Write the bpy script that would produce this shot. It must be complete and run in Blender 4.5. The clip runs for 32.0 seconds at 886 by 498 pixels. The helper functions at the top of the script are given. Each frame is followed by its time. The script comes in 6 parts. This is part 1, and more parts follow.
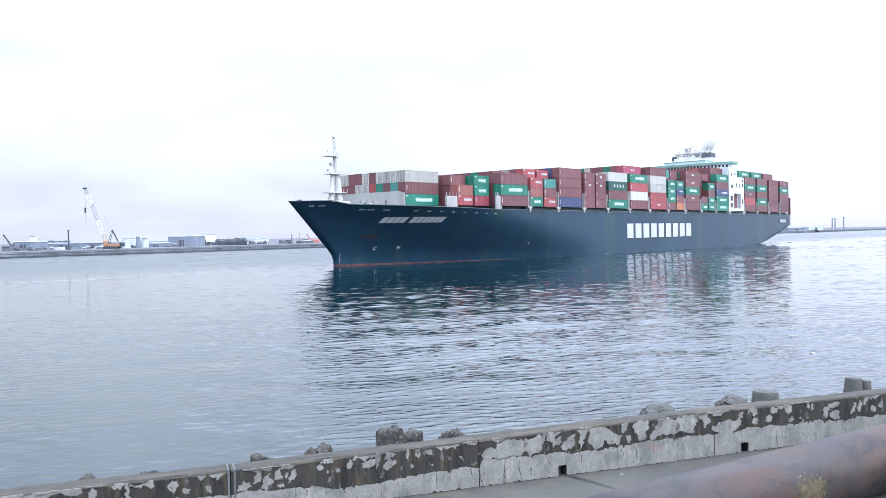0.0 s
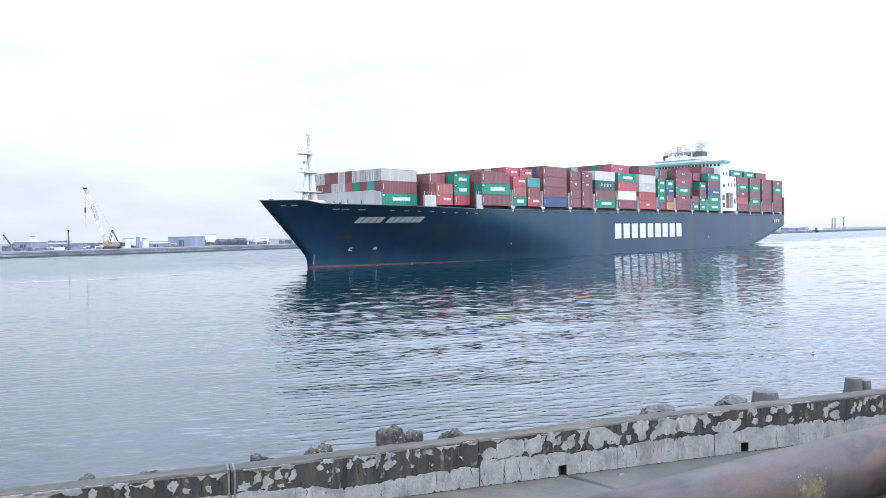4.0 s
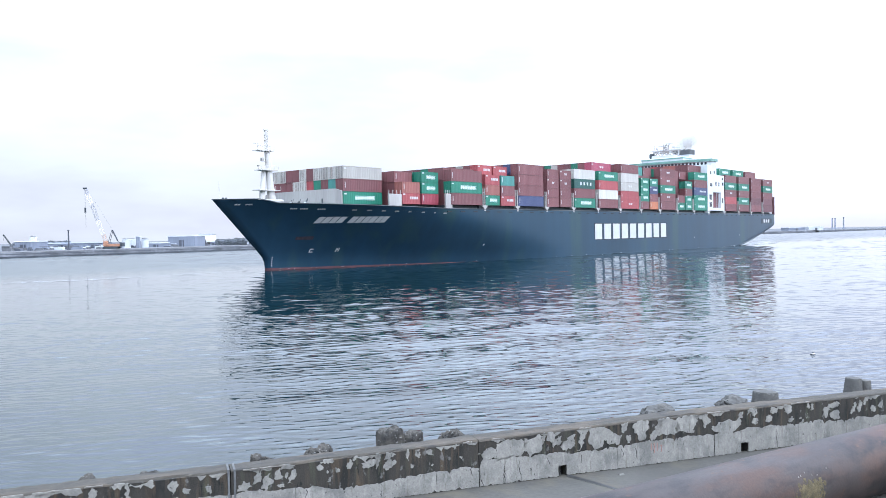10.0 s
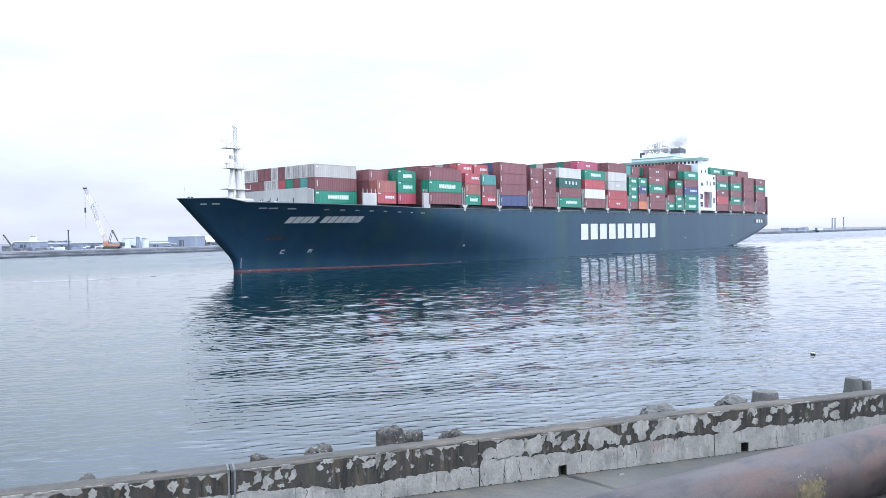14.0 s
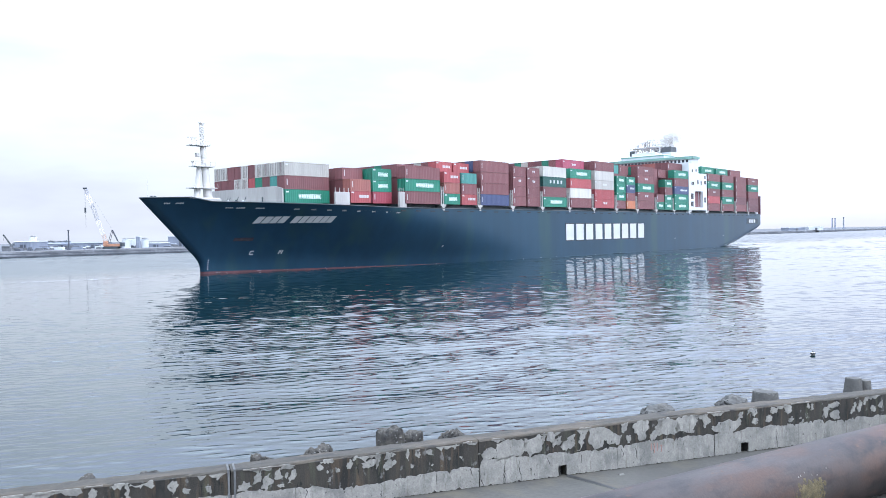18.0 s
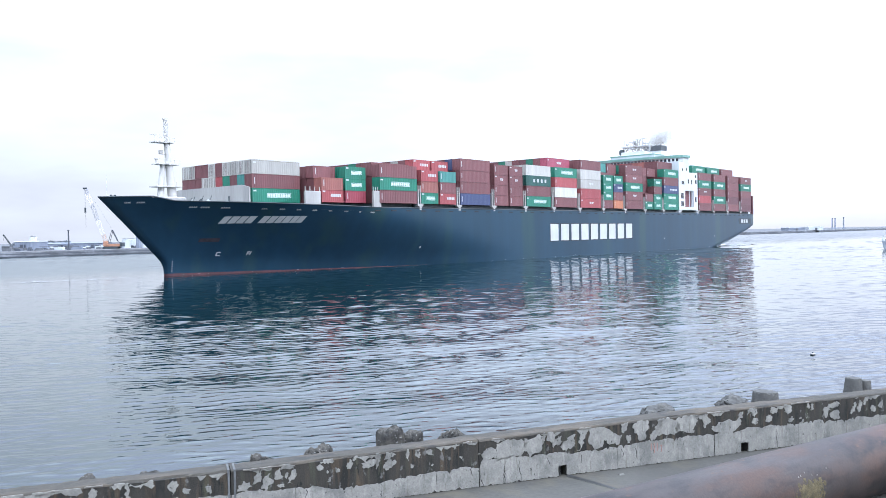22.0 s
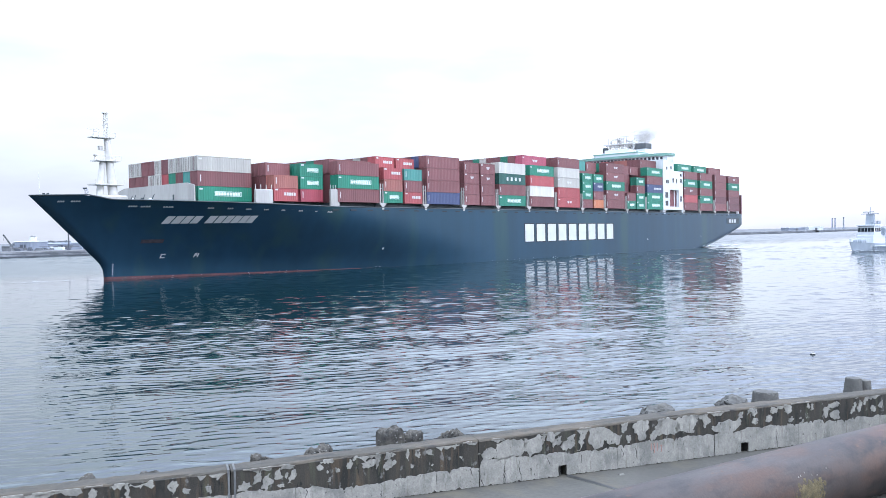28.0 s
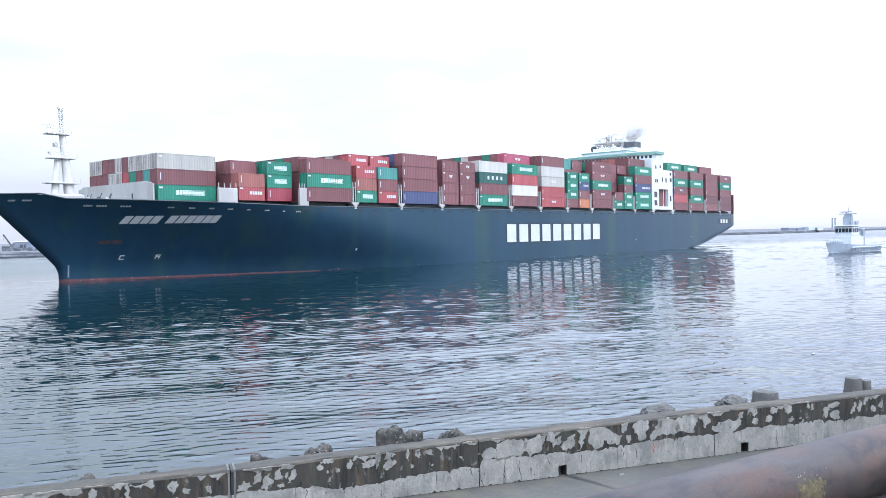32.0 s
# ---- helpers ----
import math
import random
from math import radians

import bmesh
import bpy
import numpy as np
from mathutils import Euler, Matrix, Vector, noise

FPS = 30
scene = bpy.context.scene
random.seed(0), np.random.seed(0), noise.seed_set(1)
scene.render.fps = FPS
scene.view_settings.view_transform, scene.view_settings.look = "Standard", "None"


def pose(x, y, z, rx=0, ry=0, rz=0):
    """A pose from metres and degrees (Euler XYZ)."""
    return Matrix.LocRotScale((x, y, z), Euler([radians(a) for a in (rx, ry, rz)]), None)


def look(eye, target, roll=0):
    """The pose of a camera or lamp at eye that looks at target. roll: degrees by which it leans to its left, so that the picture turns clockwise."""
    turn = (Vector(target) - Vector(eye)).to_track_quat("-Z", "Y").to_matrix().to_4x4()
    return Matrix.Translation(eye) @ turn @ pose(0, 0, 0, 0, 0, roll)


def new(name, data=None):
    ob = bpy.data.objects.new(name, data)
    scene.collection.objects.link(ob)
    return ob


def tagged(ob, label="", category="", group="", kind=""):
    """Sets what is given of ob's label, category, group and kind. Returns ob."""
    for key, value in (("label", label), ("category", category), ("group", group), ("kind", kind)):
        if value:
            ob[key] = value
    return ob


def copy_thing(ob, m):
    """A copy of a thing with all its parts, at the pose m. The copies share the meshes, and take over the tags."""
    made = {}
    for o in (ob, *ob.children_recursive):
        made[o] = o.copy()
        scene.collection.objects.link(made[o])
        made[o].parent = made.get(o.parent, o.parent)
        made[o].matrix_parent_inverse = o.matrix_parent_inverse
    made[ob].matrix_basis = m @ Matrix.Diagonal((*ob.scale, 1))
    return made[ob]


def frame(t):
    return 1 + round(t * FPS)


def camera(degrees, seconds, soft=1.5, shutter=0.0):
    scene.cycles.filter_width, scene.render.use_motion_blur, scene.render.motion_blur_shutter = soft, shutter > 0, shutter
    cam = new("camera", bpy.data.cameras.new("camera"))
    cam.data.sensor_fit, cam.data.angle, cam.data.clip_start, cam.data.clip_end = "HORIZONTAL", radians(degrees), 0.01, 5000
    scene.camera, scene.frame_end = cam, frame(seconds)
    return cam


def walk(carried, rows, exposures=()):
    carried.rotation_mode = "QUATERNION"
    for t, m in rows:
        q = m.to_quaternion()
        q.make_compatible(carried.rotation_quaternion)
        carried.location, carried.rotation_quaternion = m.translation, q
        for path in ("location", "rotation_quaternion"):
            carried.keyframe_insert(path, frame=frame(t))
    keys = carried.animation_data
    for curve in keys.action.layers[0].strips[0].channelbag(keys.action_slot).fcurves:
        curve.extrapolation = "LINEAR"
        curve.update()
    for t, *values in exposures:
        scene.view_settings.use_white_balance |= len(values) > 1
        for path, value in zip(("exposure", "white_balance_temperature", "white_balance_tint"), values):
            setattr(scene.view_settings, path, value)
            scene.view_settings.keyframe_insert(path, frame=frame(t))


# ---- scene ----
cam = camera(57.04, 32.0, soft=0.7)
EYE = (0.0, 0.0, 7.118)
walk(cam, [(0.0, look(EYE, (0.0, 100.0, 7.118 - 1.767), -1.149)), (32.0, look(EYE, (0.0, 100.0, 7.118 - 1.767), -1.149))])

# ---- world, sun ----
SUN_EL, SUN_AZ = 44.0, 115.0


def make_world():
    w = bpy.data.worlds.new("overcast_sky")
    scene.world = w
    w.use_nodes = True
    nt = w.node_tree
    nt.nodes.clear()
    N, K = nt.nodes.new, nt.links.new
    out, bg = N("ShaderNodeOutputWorld"), N("ShaderNodeBackground")
    sky = N("ShaderNodeTexSky")
    sky.sky_type, sky.sun_disc = "NISHITA", False
    sky.sun_elevation, sky.sun_rotation = radians(SUN_EL), radians(SUN_AZ)
    dim = N("ShaderNodeVectorMath")
    dim.operation = "SCALE"
    dim.inputs["Scale"].default_value = 0.10
    tc, mp = N("ShaderNodeTexCoord"), N("ShaderNodeMapping")
    mp.inputs["Scale"].default_value = (1.5, 1.5, 5.5)
    mp.inputs["Location"].default_value = (0.35, 0.2, 0.1)
    big, small = N("ShaderNodeTexNoise"), N("ShaderNodeTexNoise")
    big.inputs["Scale"].default_value, big.inputs["Detail"].default_value = 1.1, 5
    small.inputs["Scale"].default_value, small.inputs["Detail"].default_value = 4.0, 6
    add = N("ShaderNodeMath")
    add.operation = "MULTIPLY_ADD"
    add.inputs[1].default_value = 0.35
    ramp = N("ShaderNodeValToRGB")
    e = ramp.color_ramp.elements
    e[0].position, e[0].color = 0.54, (0.64, 0.70, 0.925, 1)
    e[1].position, e[1].color = 0.86, (0.92, 1.06, 1.20, 1)
    mix = N("ShaderNodeMix")
    mix.data_type = "RGBA"
    mix.inputs["Factor"].default_value = 0.88
    K(tc.outputs["Generated"], mp.inputs["Vector"])
    K(mp.outputs[0], big.inputs["Vector"])
    K(mp.outputs[0], small.inputs["Vector"])
    K(small.outputs[0], add.inputs[0])
    K(big.outputs[0], add.inputs[2])
    K(add.outputs[0], ramp.inputs[0])
    K(sky.outputs[0], dim.inputs[0])
    K(dim.outputs[0], mix.inputs["A"])
    K(ramp.outputs[0], mix.inputs["B"])
    # an overcast sky is brighter overhead than at the horizon
    sep, rise, lift = N("ShaderNodeSeparateXYZ"), N("ShaderNodeMapRange"), N("ShaderNodeVectorMath")
    rise.inputs[1].default_value, rise.inputs[2].default_value = 0.21, 0.44
    rise.inputs[3].default_value, rise.inputs[4].default_value = 1.0, 2.95
    lift.operation = "SCALE"
    K(tc.outputs["Generated"], sep.inputs[0])
    K(sep.outputs["Z"], rise.inputs[0])
    K(mix.outputs["Result"], lift.inputs[0])
    # and a little duller in the haze along the horizon
    haze, both = N("ShaderNodeMapRange"), N("ShaderNodeMath")
    haze.inputs[1].default_value, haze.inputs[2].default_value = 0.0, 0.13
    haze.inputs[3].default_value, haze.inputs[4].default_value = 0.84, 1.0
    both.operation = "MULTIPLY"
    K(sep.outputs["Z"], haze.inputs[0])
    K(haze.outputs[0], both.inputs[0])
    K(rise.outputs[0], both.inputs[1])
    K(both.outputs[0], lift.inputs["Scale"])
    # and brighter towards the veiled sun than away from it
    dot, side, lift2 = N("ShaderNodeVectorMath"), N("ShaderNodeMapRange"), N("ShaderNodeVectorMath")
    dot.operation, lift2.operation = "DOT_PRODUCT", "SCALE"
    dot.inputs[1].default_value = (math.sin(radians(SUN_AZ)), math.cos(radians(SUN_AZ)), 0)
    side.inputs[1].default_value, side.inputs[2].default_value = -1.0, 1.0
    side.inputs[3].default_value, side.inputs[4].default_value = 0.82, 1.92
    K(tc.outputs["Generated"], dot.inputs[0])
    K(dot.outputs["Value"], side.inputs[0])
    # the thin cloud overhead lets more of the blue through than the bank along the horizon
    tone, tint, blue = N("ShaderNodeMapRange"), N("ShaderNodeMix"), N("ShaderNodeVectorMath")
    tone.inputs[1].default_value, tone.inputs[2].default_value = 0.10, 0.42
    tint.data_type, blue.operation = "RGBA", "MULTIPLY"
    tint.inputs["A"].default_value, tint.inputs["B"].default_value = (1.03, 0.995, 1.0, 1), (0.955, 1.0, 1.05, 1)
    K(sep.outputs["Z"], tone.inputs[0])
    K(tone.outputs[0], tint.inputs["Factor"])
    K(lift.outputs[0], blue.inputs[0])
    K(tint.outputs["Result"], blue.inputs[1])
    K(blue.outputs[0], lift2.inputs[0])
    K(side.outputs[0], lift2.inputs["Scale"])
    K(lift2.outputs[0], bg.inputs["Color"])
    bg.inputs["Strength"].default_value = 1.0
    K(bg.outputs[0], out.inputs[0])


make_world()
sun = new("sun", bpy.data.lights.new("sun", "SUN"))
sun.data.energy, sun.data.angle, sun.data.color = 0.6, radians(25), (1.0, 0.97, 0.93)
az, el = radians(SUN_AZ), radians(SUN_EL)
sun.matrix_world = look((200 * math.sin(az) * math.cos(el), 200 * math.cos(az) * math.cos(el), 200 * math.sin(el)), (0, 0, 0))
scene.view_settings.exposure = 0.32


# ---- materials ----
def mat(name, col, rough=0.7, metal=0.0, var=0.25, scale=1.0, bump=0.15, fine=12.0, dirt=None, dirt_amount=0.0, streak=False, rand=0.0, spec=0.5):
    """A surface with colour variation at two scales, optional dirt or rust, and fine relief."""
    m = bpy.data.materials.new(name)
    m.use_nodes = True
    nt = m.node_tree
    N, K = nt.nodes.new, nt.links.new
    b = nt.nodes["Principled BSDF"]
    b.inputs["Roughness"].default_value, b.inputs["Metallic"].default_value = rough, metal
    b.inputs["Specular IOR Level"].default_value = spec
    tc, mp = N("ShaderNodeTexCoord"), N("ShaderNodeMapping")
    K(tc.outputs["Object"], mp.inputs["Vector"])
    if streak:
        mp.inputs["Scale"].default_value = (1, 1, 0.12)
    n1, n2 = N("ShaderNodeTexNoise"), N("ShaderNodeTexNoise")
    n1.inputs["Scale"].default_value, n1.inputs["Detail"].default_value = scale, 5
    n2.inputs["Scale"].default_value, n2.inputs["Detail"].default_value = scale * fine, 3
    K(mp.outputs[0], n1.inputs["Vector"])
    K(mp.outputs[0], n2.inputs["Vector"])
    mr = N("ShaderNodeMapRange")
    mr.inputs[1].default_value, mr.inputs[2].default_value = 0.3, 0.7
    mr.inputs[3].default_value, mr.inputs[4].default_value = 1 - var, 1 + var
    K(n1.outputs[0], mr.inputs[0])
    mr2 = N("ShaderNodeMapRange")
    mr2.inputs[1].default_value, mr2.inputs[2].default_value = 0.3, 0.7
    mr2.inputs[3].default_value, mr2.inputs[4].default_value = 1 - var * 0.5, 1 + var * 0.5
    K(n2.outputs[0], mr2.inputs[0])
    mul = N("ShaderNodeMath")
    mul.operation = "MULTIPLY"
    K(mr.outputs[0], mul.inputs[0])
    K(mr2.outputs[0], mul.inputs[1])
    src = mul.outputs[0]
    if rand:
        oi, mr3, mul2 = N("ShaderNodeObjectInfo"), N("ShaderNodeMapRange"), N("ShaderNodeMath")
        mr3.inputs[3].default_value, mr3.inputs[4].default_value = 1 - rand, 1 + rand
        mul2.operation = "MULTIPLY"
        K(oi.outputs["Random"], mr3.inputs[0])
        K(mr3.outputs[0], mul2.inputs[0])
        K(src, mul2.inputs[1])
        src = mul2.outputs[0]
    vm = N("ShaderNodeVectorMath")
    vm.operation = "SCALE"
    vm.inputs[0].default_value = col
    K(src, vm.inputs["Scale"])
    colour = vm.outputs[0]
    if dirt:
        mp2, n3, mr4, mx = N("ShaderNodeMapping"), N("ShaderNodeTexNoise"), N("ShaderNodeMapRange"), N("ShaderNodeMix")
        mp2.inputs["Location"].default_value = (7.3, 2.1, 4.7)
        if streak:
            mp2.inputs["Scale"].default_value = (1, 1, 0.15)
        n3.inputs["Scale"].default_value, n3.inputs["Detail"].default_value = scale * 2.2, 7
        mr4.inputs[1].default_value, mr4.inputs[2].default_value = 0.68 - dirt_amount, 0.78 - dirt_amount * 0.6
        mx.data_type = "RGBA"
        mx.inputs["B"].default_value = (*dirt, 1)
        K(tc.outputs["Object"], mp2.inputs["Vector"])
        K(mp2.outputs[0], n3.inputs["Vector"])
        K(n3.outputs[0], mr4.inputs[0])
        K(mr4.outputs[0], mx.inputs["Factor"])
        K(colour, mx.inputs["A"])
        colour = mx.outputs["Result"]
    K(colour, b.inputs["Base Color"])
    if bump:
        bp = N("ShaderNodeBump")
        bp.inputs["Strength"].default_value, bp.inputs["Distance"].default_value = bump, 0.02
        K(n2.outputs[0], bp.inputs["Height"])
        K(bp.outputs[0], b.inputs["Normal"])
    return m


def layered(name, base, layers, rough=0.9, grain=40.0, bump=0.6, depth=0.01, spec=0.3, speck=0.14):
    """A weathered surface: over the base lie stains, each (colour, scale of its noise along x, y, z, from, to, amount), and a fine grain over all."""
    m = bpy.data.materials.new(name)
    m.use_nodes = True
    nt = m.node_tree
    N, K = nt.nodes.new, nt.links.new
    b = nt.nodes["Principled BSDF"]
    b.inputs["Roughness"].default_value, b.inputs["Specular IOR Level"].default_value = rough, spec
    tc = N("ShaderNodeTexCoord")
    fine, span, vm = N("ShaderNodeTexNoise"), N("ShaderNodeMapRange"), N("ShaderNodeVectorMath")
    fine.inputs["Scale"].default_value, fine.inputs["Detail"].default_value = grain, 4
    span.inputs[1].default_value, span.inputs[2].default_value = 0.3, 0.7
    span.inputs[3].default_value, span.inputs[4].default_value = 1 - speck, 1 + speck
    vm.operation = "SCALE"
    K(tc.outputs["Object"], fine.inputs["Vector"])
    K(fine.outputs[0], span.inputs[0])
    colour = None
    for i, (col, scale, lo, hi, amount) in enumerate(layers):
        mp, n, mr, mx = N("ShaderNodeMapping"), N("ShaderNodeTexNoise"), N("ShaderNodeMapRange"), N("ShaderNodeMix")
        mp.inputs["Scale"].default_value = scale
        mp.inputs["Location"].default_value = (3.7 * i + 1.3, 5.1 * i, 2.9 * i + 0.7)
        n.inputs["Scale"].default_value, n.inputs["Detail"].default_value, n.inputs["Roughness"].default_value = 1.0, 8, 0.6
        mr.inputs[1].default_value, mr.inputs[2].default_value, mr.inputs[4].default_value = lo, hi, amount
        mx.data_type = "RGBA"
        mx.inputs["A"].default_value, mx.inputs["B"].default_value = (*base, 1), (*col, 1)
        K(tc.outputs["Object"], mp.inputs["Vector"])
        K(mp.outputs[0], n.inputs["Vector"])
        K(n.outputs[0], mr.inputs[0])
        K(mr.outputs[0], mx.inputs["Factor"])
        if colour:
            K(colour, mx.inputs["A"])
        colour = mx.outputs["Result"]
    K(colour, vm.inputs[0])
    K(span.outputs[0], vm.inputs["Scale"])
    K(vm.outputs[0], b.inputs["Base Color"])
    bp = N("ShaderNodeBump")
    bp.inputs["Strength"].default_value, bp.inputs["Distance"].default_value = bump, depth
    K(fine.outputs[0], bp.inputs["Height"])
    K(bp.outputs[0], b.inputs["Normal"])
    return m


RUST = (0.12, 0.045, 0.02)
M_HULL = mat("hull_paint", (0.0094, 0.031, 0.056), 0.36, var=0.15, scale=0.06, fine=9, bump=0.05, dirt=(0.018, 0.044, 0.052), dirt_amount=0.14, streak=True, spec=0.37)
M_HULL.node_tree.nodes["Principled BSDF"].inputs["Specular Tint"].default_value = (0.70, 1.0, 0.98, 1)
M_BOOT = mat("antifouling_red", (0.072, 0.026, 0.030), 0.7, var=0.3, scale=0.2, dirt=(0.05, 0.03, 0.03), dirt_amount=0.1, streak=True)
M_DECK = mat("deck_paint", (0.05, 0.09, 0.08), 0.7, var=0.3, scale=0.3)
M_GREYSTEEL = mat("pale_grey_steel", (0.32, 0.305, 0.285), 0.55, var=0.15, scale=0.3, dirt=RUST, dirt_amount=0.03, streak=True)
M_DARKSTEEL = mat("dark_steel", (0.03, 0.04, 0.045), 0.6, var=0.3, scale=0.6)
M_WHITE = mat("white_ship_paint", (0.50, 0.52, 0.53), 0.45, var=0.06, scale=0.3, dirt=(0.45, 0.36, 0.28), dirt_amount=0.02, streak=True)
M_BUFF = mat("cream_mast_paint", (0.47, 0.45, 0.42), 0.5, var=0.1, scale=0.5)
M_ROOFGREEN = mat("green_deckhouse_paint", (0.13, 0.255, 0.215), 0.5, var=0.15, scale=0.3)
M_GLASS = mat("dark_window_glass", (0.02, 0.025, 0.03), 0.08, var=0.1, scale=0.5, bump=0)
M_BLACK = mat("soot_black", (0.02, 0.02, 0.022), 0.7, var=0.3, scale=0.6)
M_FUNNEL = mat("sooty_grey_paint", (0.07, 0.075, 0.08), 0.7, var=0.25, scale=0.4, streak=True)
M_LETTER = mat("white_marking_paint", (0.44, 0.445, 0.44), 0.5, var=0.06, scale=0.4, dirt=(0.35, 0.36, 0.36), dirt_amount=0.05)
M_SIGN = mat("pale_green_white_sign", (0.52, 0.62, 0.57), 0.5, var=0.1, scale=0.8)
CON = {}
for k, c in dict(brown=(0.142, 0.050, 0.052), maroon=(0.105, 0.040, 0.045), red=(0.27, 0.052, 0.056), orangered=(0.25, 0.085, 0.070), crimson=(0.21, 0.034, 0.048),
                 green=(0.008, 0.135, 0.085), darkgreen=(0.008, 0.062, 0.050), teal=(0.045, 0.19, 0.165), blue=(0.038, 0.052, 0.115), white=(0.43, 0.41, 0.37),
                 grey=(0.305, 0.29, 0.26), orange=(0.36, 0.125, 0.06), pink=(0.28, 0.052, 0.085)).items():
    CON[k] = mat("container_paint_" + k, c, 0.5, var=0.14, scale=0.5, dirt=RUST, dirt_amount=0.02, streak=True, rand=0.12)


# ---- mesh building ----
class Geo:
    def __init__(self):
        self.v, self.f = [], []

    def add(self, vs, fs):
        n = len(self.v)
        self.v += [tuple(p) for p in vs]
        self.f += [tuple(n + i for i in q) for q in fs]
        return self

    def box(self, x0, x1, y0, y1, z0, z1):
        vs = [(x, y, z) for z in (z0, z1) for x, y in ((x0, y0), (x1, y0), (x1, y1), (x0, y1))]
        return self.add(vs, [(3, 2, 1, 0), (4, 5, 6, 7), (0, 1, 5, 4), (1, 2, 6, 5), (2, 3, 7, 6), (3, 0, 4, 7)])

    def block(self, x0, x1, y0, y1, z0, z1, c):
        """A box with its upper edges chamfered by c."""
        lo = [(x0, y0), (x1, y0), (x1, y1), (x0, y1)]
        hi = [(x0 + c, y0 + c), (x1 - c, y0 + c), (x1 - c, y1 - c), (x0 + c, y1 - c)]
        vs = [(x, y, z0) for x, y in lo] + [(x, y, z1 - c) for x, y in lo] + [(x, y, z1) for x, y in hi]
        fs = [(3, 2, 1, 0), (8, 9, 10, 11)]
        for a in (0, 4):
            fs += [(a + i, a + (i + 1) % 4, a + 4 + (i + 1) % 4, a + 4 + i) for i in range(4)]
        return self.add(vs, fs)

    def tube(self, a, b, r0, r1=None, seg=8):
        a, b = Vector(a), Vector(b)
        r1 = r0 if r1 is None else r1
        d = (b - a).normalized()
        u = d.cross(Vector((0, 0, 1)) if abs(d.z) < 0.9 else Vector((1, 0, 0))).normalized()
        w = d.cross(u)
        vs = []
        for p, r in ((a, r0), (b, r1)):
            vs += [p + (u * math.cos(t) + w * math.sin(t)) * r for t in (2 * math.pi * i / seg for i in range(seg))]
        fs = [(i, (i + 1) % seg, seg + (i + 1) % seg, seg + i) for i in range(seg)]
        fs += [tuple(range(seg - 1, -1, -1)), tuple(range(seg, 2 * seg))]
        return self.add(vs, fs)

    def lathe(self, prof, seg=16, at=(0, 0, 0)):
        """Turned about z: prof is a row of (radius, z)."""
        vs = [(at[0] + r * math.cos(2 * math.pi * i / seg), at[1] + r * math.sin(2 * math.pi * i / seg), at[2] + z) for r, z in prof for i in range(seg)]
        fs = [(j * seg + i, j * seg + (i + 1) % seg, (j + 1) * seg + (i + 1) % seg, (j + 1) * seg + i) for j in range(len(prof) - 1) for i in range(seg)]
        fs += [tuple(range(seg - 1, -1, -1)), tuple(range((len(prof) - 1) * seg, len(prof) * seg))]
        return self.add(vs, fs)

    def prism(self, poly, axis, lo, hi):
        """A polygon of two coordinates drawn out along the axis 'x', 'y' or 'z'."""
        put = {"x": lambda p, t: (t, p[0], p[1]), "y": lambda p, t: (p[0], t, p[1]), "z": lambda p, t: (p[0], p[1], t)}[axis]
        n = len(poly)
        vs = [put(p, t) for t in (lo, hi) for p in poly]
        fs = [(i, (i + 1) % n, n + (i + 1) % n, n + i) for i in range(n)] + [tuple(range(n - 1, -1, -1)), tuple(range(n, 2 * n))]
        return self.add(vs, fs)

    def mesh(self, name, material, smooth=False):
        me = bpy.data.meshes.new(name)
        me.from_pydata(self.v, [], self.f)
        bm = bmesh.new()
        bm.from_mesh(me)
        bmesh.ops.recalc_face_normals(bm, faces=bm.faces)
        bm.to_mesh(me)
        bm.free()
        me.materials.append(material)
        if smooth:
            me.shade_smooth()
            me.set_sharp_from_angle(angle=radians(35))
        return me


def part(name, geo, material, parent=None, label="", smooth=False):
    ob = new(name, geo if isinstance(geo, bpy.types.Mesh) else geo.mesh(name, material, smooth))
    if parent is not None:
        ob.parent = parent
    return tagged(ob, label)


def lattice(g, a, b, w, bays, r):
    """Four chords and zigzag bracing from a to b."""
    a, b = Vector(a), Vector(b)
    d = (b - a).normalized()
    u = d.cross(Vector((0, 1, 0)) if abs(d.y) < 0.9 else Vector((1, 0, 0))).normalized()
    v = d.cross(u)
    c = [(u * s + v * t) * w / 2 for s, t in ((-1, -1), (1, -1), (1, 1), (-1, 1))]
    for q in c:
        g.tube(a + q, b + q, r, seg=5)
    for i in range(bays):
        p0, p1 = a.lerp(b, i / bays), a.lerp(b, (i + 1) / bays)
        for k in range(4):
            g.tube(p0 + c[(k + i) % 4], p1 + c[(k + i + 1) % 4], r * 0.6, seg=4)
    return g


# ---- the ship's way ----
def ship_pose(t):
    tt = t - 16.0
    th = 0.7016 - 0.00033 * tt
    s = 2.0355 * tt + 0.00086 * tt * tt
    return pose(-47.018 - math.sin(0.7016) * s, 169.587 - math.cos(0.7016) * s, 0, 0, 0, 90 - math.degrees(th))


SHIP_TIMES = [0, 4, 8, 12, 16, 20, 24, 28, 32]
CARRIED = []   # things that travel on the ship, with their poses in its space


